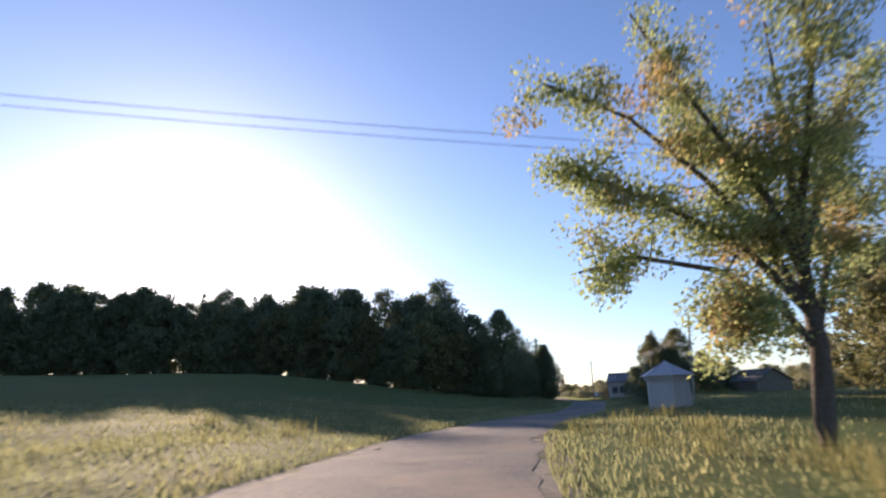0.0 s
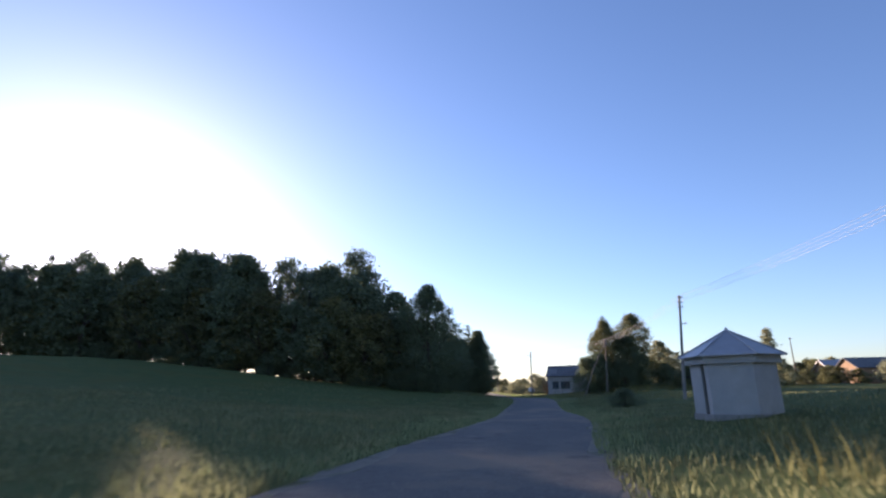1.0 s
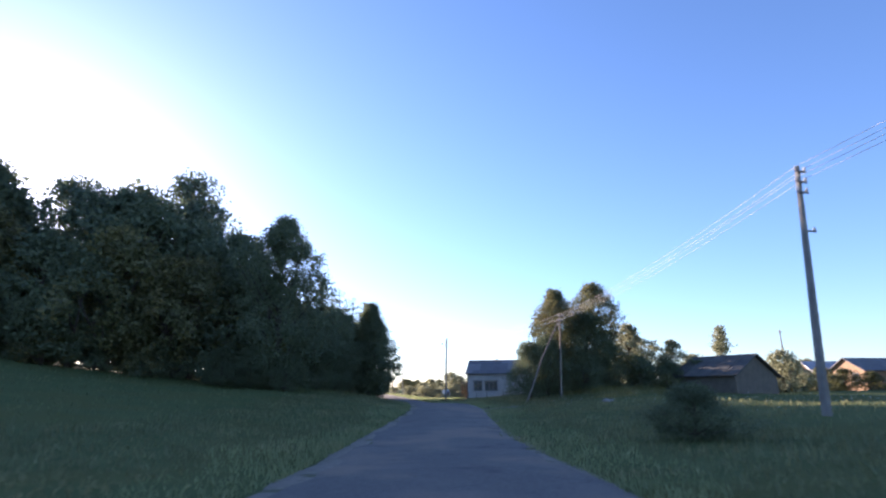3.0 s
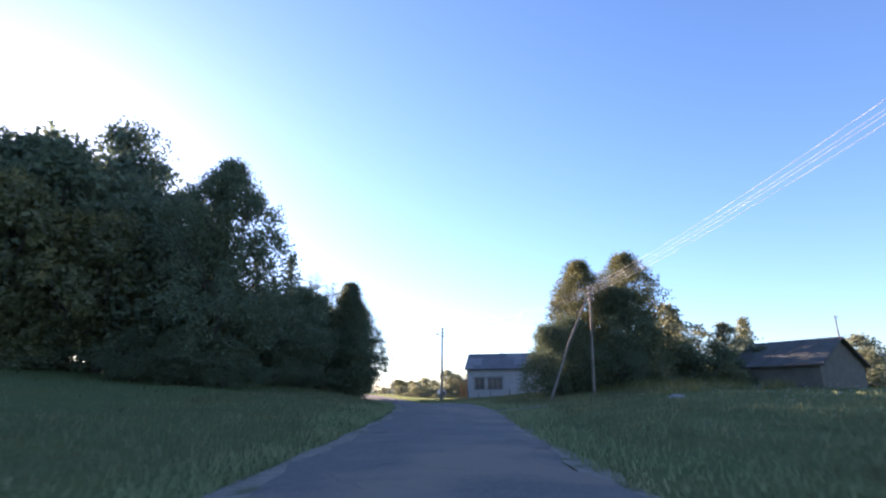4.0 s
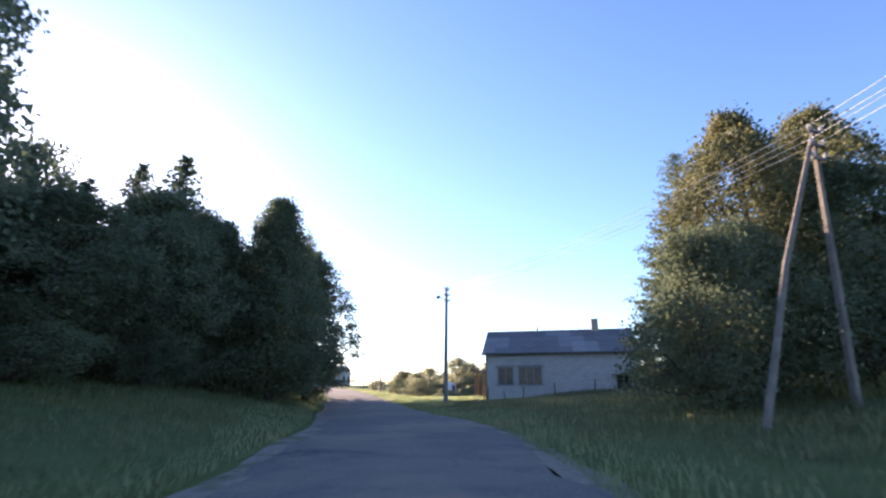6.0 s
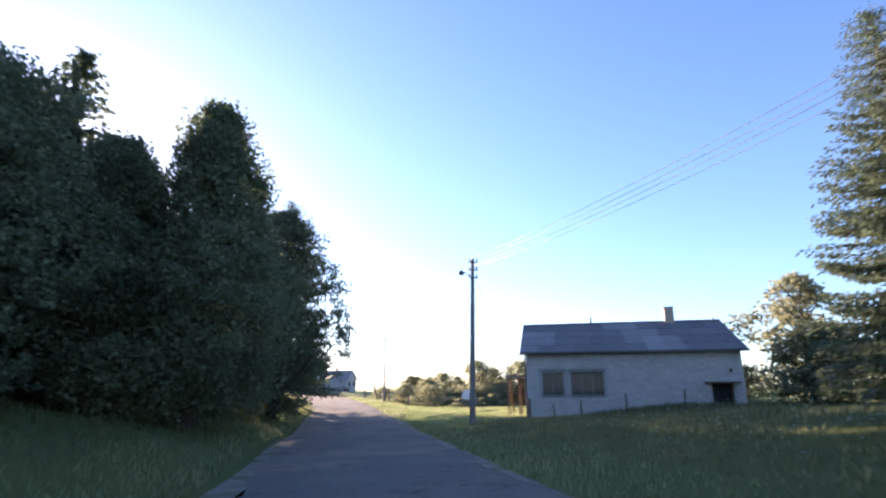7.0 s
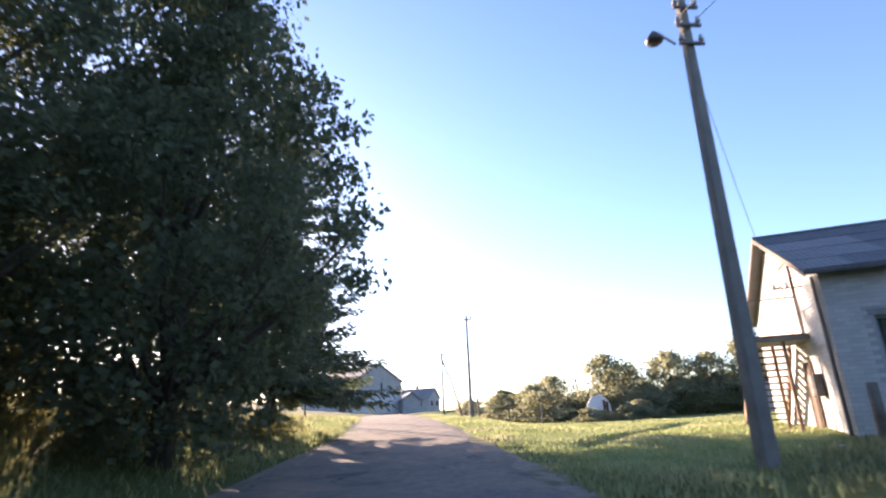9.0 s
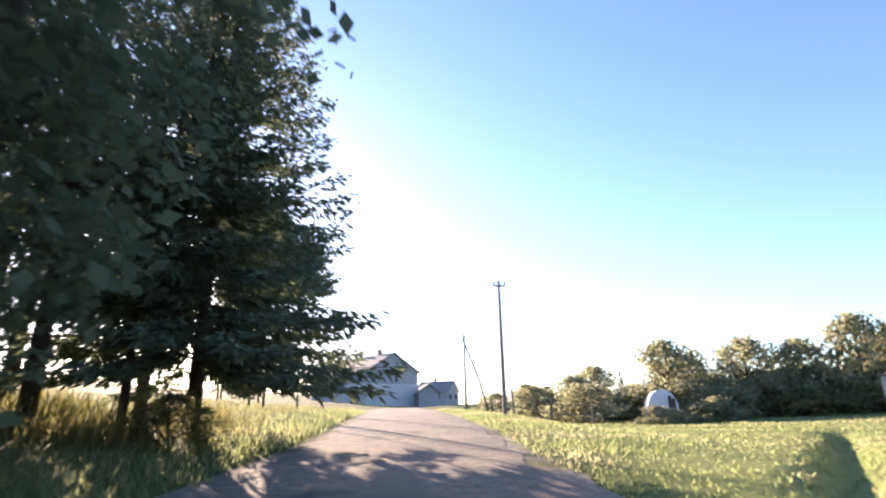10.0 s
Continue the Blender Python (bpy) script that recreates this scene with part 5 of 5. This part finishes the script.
# garden fence beyond the field
FENCE = "posts of the garden fence"
fpm = Geo().box(-.05, .05, -.05, .05, -.3, 1.25, c=.01).mesh("fence_post", M_WOODPOLE)
line = [(32.4, 149.0), (34.6, 150.6), (37.0, 151.6), (33.0, 156), (33.4, 163), (33.9, 170), (34.6, 178), (35.4, 186), (36.4, 194)]
for i, (x, y) in enumerate(line):
    p = new("fence_post", fpm)
    p.matrix_basis = Matrix.Translation((x, y, at_land(x, y))) @ pose(0, 0, 0, fr.uniform(-3, 3), fr.uniform(-3, 3), fr.uniform(0, 90))
    tagged(p, "weathered wooden garden fence post", "fence post", FENCE)
for i in range(len(line) - 1):
    if i != 2:
        a, b = line[i], line[i + 1]
        for h in (.45, .95):
            rl = new("fence_rail", Geo().tube([(*a, at_land(*a, h)), (*b, at_land(*b, h + fr.uniform(-.08, .05)))], .03, 5).mesh("fence_rail", M_WOODPOLE))
            tagged(rl, "thin weathered fence rail between posts", "fence rail", FENCE)

# rubble on the grass by the clump
for x, y, s in ((33.4, 84.4, .3), (34.2, 84.9, .22), (47.5, 92.5, .3)):
    bm = bmesh.new()
    bmesh.ops.create_icosphere(bm, subdivisions=2, radius=s)
    for v in bm.verts:
        v.co *= 1 + .22 * noise.noise(v.co * 2.1 + Vector((x, y, 0)))
        v.co.z *= .55
    me = bpy.data.meshes.new("stone")
    bm.to_mesh(me)
    bm.free()
    me.materials.append(M_PLINTH)
    ob = new("stone", me)
    ob.matrix_basis = Matrix.Translation((x, y, at_land(x, y, s * .2)))
    tagged(ob, "grey field stone lying in the grass", "stone", "field stones")

# little privy at the edge of the garden
pv = thing("outhouse", "tall narrow pale-painted board outhouse in the grass", "outhouse", Matrix.Translation((49.7, 146.8, at_land(49.7, 146.8))) @ pose(0, 0, 0, 0, 0, -14))
part("body", Geo().box(-.4, .4, -.4, .4, -.2, 1.78), M_PALEWALL, pv)
for k in range(5):
    part("plank", Geo().box(-.4 + k * .16, -.25 + k * .16, -.42, -.402, -.1, 1.76), M_PALEWALL, pv)
    part("plank", Geo().box(.402, .42, -.4 + k * .16, -.25 + k * .16, -.1, 1.76), M_PALEWALL, pv)
dp = part("door", Geo().box(-.3, .3, -.445, -.422, .05, 1.62, c=.005), M_PALEWALL, pv)
part("handle", Geo().tube([(.22, -.45, .85), (.22, -.48, .87), (.22, -.48, .97), (.22, -.45, .99)], .01, 6), M_STEEL, dp)
part("roof", Geo().box(-.5, .5, -.55, .5, 0, .05, Matrix.Translation((0, 0, 1.82)) @ pose(0, 0, 0, -7, 0, 0)), M_SLATE, pv, "dark slanting sheet roof")

# ---------------------------------------------------------------- grass
def blades(rng, x, y, h, width, lean):
    """Bent blades as narrow quads."""
    n = len(x)
    az = rng.uniform(0, 6.28, n)
    d = np.stack([np.cos(az), np.sin(az), np.zeros(n)], 1)
    s = np.stack([-np.sin(az), np.cos(az), np.zeros(n)], 1)
    b = np.stack([x, y, land(x, y) - .03], 1)
    up = np.array([0, 0, 1.0])[None]
    w = (width * rng.uniform(.6, 1.4, n))[:, None]
    lx = (lean * rng.uniform(.2, 1.2, n) * h)[:, None]
    mid = b + up * (h * .6)[:, None] + d * lx * .4
    tip = b + up * h[:, None] + d * lx
    v = np.stack([b - s * w, b + s * w, mid + s * w * .8, tip, mid - s * w * .8], 1)
    q = np.arange(n)[:, None] * 5
    f = np.concatenate([q + np.array([[0, 1, 2, 4]]), q + np.array([[4, 2, 3, 3]])])
    return v.reshape(-1, 3), q


def grass_mesh(name, rng, x, y, h, width, lean, material):
    v, q = blades(rng, x, y, h, width, lean)
    tri = np.concatenate([q + np.array([[0, 1, 2]]), q + np.array([[0, 2, 4]]), q + np.array([[4, 2, 3]])])
    return np_mesh(name, v, tri, material)


grng = np.random.default_rng(9)


def verge(n, y0, y1, d0, d1, side, power=1.6):
    y = grng.uniform(y0, y1, n)
    d = d0 + (d1 - d0) * grng.uniform(0, 1, n) ** power
    x = road_x(y) + side * (road_w(y) + d)
    return x, y


def off_house(x, y):
    p = np.array(BM.inverted())
    lx, ly = p[0, 0] * x + p[0, 1] * y + p[0, 3], p[1, 0] * x + p[1, 1] * y + p[1, 3]
    return ~((lx > -.1) & (lx < L_ + .1) & (ly > -.1) & (ly < DEP + .1))


sets = []
for side in (-1, 1):
    for (n, y0, y1, d0, d1) in ((44000, 4, 150, .25, 9), (20000, 4, 170, 6, 30)):
        sets.append(verge(n, y0, y1, d0 + (.35 if side < 0 else 0), d1, side))
sets.append(verge(60000, 122, 165, .3, 22, 1, 1.2))
sets.append(verge(14000, 118, 165, .3, 16, -1, 1.2))
sets.append(verge(16000, 10, 58, 5, 26, -1, 1.2))
x, y = np.concatenate([s[0] for s in sets]), np.concatenate([s[1] for s in sets])
k = off_house(x, y) & ~((x > 24) & (x < 28.4) & (np.abs(y - (89.2 - .7 * (x - 25) / 3.6 + .3 * ((x - 25) / 3.6) ** 2)) < .6)) & (np.hypot(x - 15.9, y - 39.4) > 2.1)
x, y = x[k], y[k]
tall = .5 + .5 * np.sin(x * .7 + np.sin(y * .5) * 2) * np.sin(y * .43 + 1)
h = grng.uniform(.09, .24, len(x)) * (.7 + .7 * tall)
wd = .012 + .0004 * np.abs(x - road_x(y))
# blades in this area take the colour with sunlight mixed in
field = (y > 124.5 + 1.2 * np.sin(x * .9)) & (x > road_x(y))
near = (np.abs(x - road_x(y)) - road_w(y) < 2.3 + .7 * np.sin(y * .31) + .3 * np.sin(y * 1.1)) & ~field & (y > 30)
for nm, pick, gm, lb in (("grass", ~field & ~near, M_GRASS, "short uneven meadow grass beside the road"), ("verge_grass", near, M_VERGE, "lighter green mown grass along the road edge"), ("pasture", field, M_FIELD_SUNNED, "pasture grass beyond the brick building, paled in colour for the sun")):
    tagged(new(nm, grass_mesh(nm, grng, x[pick], y[pick], h[pick] * (.45 if nm == "pasture" else 1), wd[pick], .8, gm)), lb, "grass", kind="stuff")
# weeds before the brick building and along the wood
wx, wy = np.concatenate([grng.uniform(33, 48, 9000), grng.uniform(30, 46, 5000)]), np.concatenate([grng.uniform(111, 124.5, 9000), grng.uniform(90, 99, 5000)])
k = off_house(wx, wy) & (np.abs(wx - road_x(wy)) > road_w(wy) + 1.5)
wx, wy = wx[k], wy[k]
tagged(new("weeds", grass_mesh("weeds", grng, wx, wy, grng.uniform(.14, .36, len(wx)), .016, .6, M_GRASS)), "knee-high green weeds on the verge", "weeds", kind="stuff")
# white umbels in the weeds
fx, fy = np.concatenate([grng.uniform(32.5, 47, 420), grng.uniform(28, 38, 160)]), np.concatenate([grng.uniform(103, 122, 420), grng.uniform(66, 88, 160)])
k = off_house(fx, fy) & (np.abs(fx - road_x(fy)) > road_w(fy) + 2.5)
fx, fy = fx[k], fy[k]
top_ = np.stack([fx, fy, land(fx, fy) + grng.uniform(.3, .6, len(fx))], 1)
fv, ff = [], []
for dx_, dy_ in ((-.018, 0), (.012, .015), (.012, -.015), (0, .003)):
    q_ = top_ + np.array([dx_, dy_, .004 * dx_ / .03])
    v_, f_ = cards(q_ + np.array([-.015, 0, 0]), np.tile([1.0, 0, .25], (len(q_), 1)), np.tile([0, 1.0, .2], (len(q_), 1)), np.full(len(q_), .03), np.full(len(q_), .03))
    ff.append(f_ + sum(len(a_) for a_ in fv))
    fv.append(v_)
tagged(new("wildflowers", np_mesh("wildflowers", np.concatenate(fv), np.concatenate(ff), M_FLOWER)), "small white flower heads among the weeds", "flowers", kind="stuff")
sv, sf = cards(top_ - np.array([0, 0, .6]), np.tile([0, 0, 1.0], (len(top_), 1)), np.tile([.7, .7, 0], (len(top_), 1)), np.full(len(top_), .6), np.full(len(top_), .012))
tagged(new("flower_stems", np_mesh("flower_stems", sv, sf, M_GRASS)), "thin green stems under the white flowers", "flowers", kind="stuff")
# tall seeding grass
tx_, ty_ = [], []
for (n, x0, x1, y0, y1) in ((900, 3.2, 11.0, 6.5, 33.0), (4500, 16.5, 22.8, 121.0, 140.0), (300, -12, -3.6, 8, 26), (2500, 36, 47, 88, 98)):
    cx, cy = grng.uniform(x0, x1, n // 60), grng.uniform(y0, y1, n // 60)
    i = grng.integers(0, len(cx), n)
    tx_.append(cx[i] + grng.normal(0, .35, n))
    ty_.append(cy[i] + grng.normal(0, .35, n))
x, y = np.concatenate(tx_), np.concatenate(ty_)
k = (np.abs(x - road_x(y)) > road_w(y) + .5) & off_house(x, y)
x, y = x[k], y[k]
tagged(new("tall_grass", grass_mesh("tall_grass", grng, x, y, grng.uniform(.35, .85, len(x)), .011, .55, M_DRY)), "tall pale seeding grass in tufts", "grass", kind="stuff")

# ---------------------------------------------------------------- bricks of the building, last
BRICK_W, BRICK_H = .26, .098
brick = Geo().box(.004, BRICK_W - .006, -.014, .004, .005, BRICK_H - .005).mesh("brick", M_BRICK)
half = Geo().box(.004, BRICK_W / 2 - .006, -.014, .004, .005, BRICK_H - .005).mesh("brick", M_BRICK)
rest, count = Geo(), 0
holes = [(a - .02, b + .02, c - .06, d_ + (.16 if d_ < 3 and c > 1 else .02)) for a, b, c, d_ in (W1, W2, DOOR)]
rows_ = int((EAVE - .3) / BRICK_H)
for r_ in range(rows_):
    z = .3 + r_ * BRICK_H
    xx, i = 0.0, 0
    while xx < L_ - .02:
        w = BRICK_W / 2 if (i == 0 and r_ % 2) else min(BRICK_W, L_ - xx)
        a, b = xx, xx + w
        if not any(a < h_[1] - .03 and b > h_[0] + .03 and z < h_[3] and z + BRICK_H > h_[2] for h_ in holes):
            if xx < 1.0 and count < 130 or (2.1 < xx < 2.5 and count < 290):
                if abs(w - BRICK_W) < .001:
                    part("brick", brick, None, wall_front, m=Matrix.Translation((a, 0, z)))
                    count += 1
                else:
                    part("brick", half, None, wall_front, m=Matrix.Translation((a, 0, z)))
                    count += 1
            else:
                rest.box(a + .004, b - .006, -.014, .004, z + .005, z + BRICK_H - .005)
        xx += w
        i += 1
rb = part("brickwork", rest, M_BRICK, wall_front)
tagged(rb, kind="stuff")
gb, n_g = Geo(), 0
for r_ in range(int((RIDGE - .3) / BRICK_H)):
    z = .3 + r_ * BRICK_H
    zt = z + BRICK_H
    lo, hi = (0.0, DEP) if zt < EAVE - .1 else ((zt - EAVE) / (RIDGE - EAVE) * DEP / 2 + .12, DEP - (zt - EAVE) / (RIDGE - EAVE) * DEP / 2 - .12)
    yy = lo
    first = True
    while yy < hi - .05:
        w = min(BRICK_W / 2 if (first and r_ % 2) else BRICK_W, hi - yy)
        first = False
        if not (2.25 < yy + w and yy < 3.3 and (z < 2.1 or 2.6 < z < 4.85)):
            gb.box(-.014, .004, yy + .004, yy + w - .006, z + .005, z + BRICK_H - .005)
        yy += w
tagged(part("brickwork", gb, M_BRICK, gable_wall), kind="stuff")
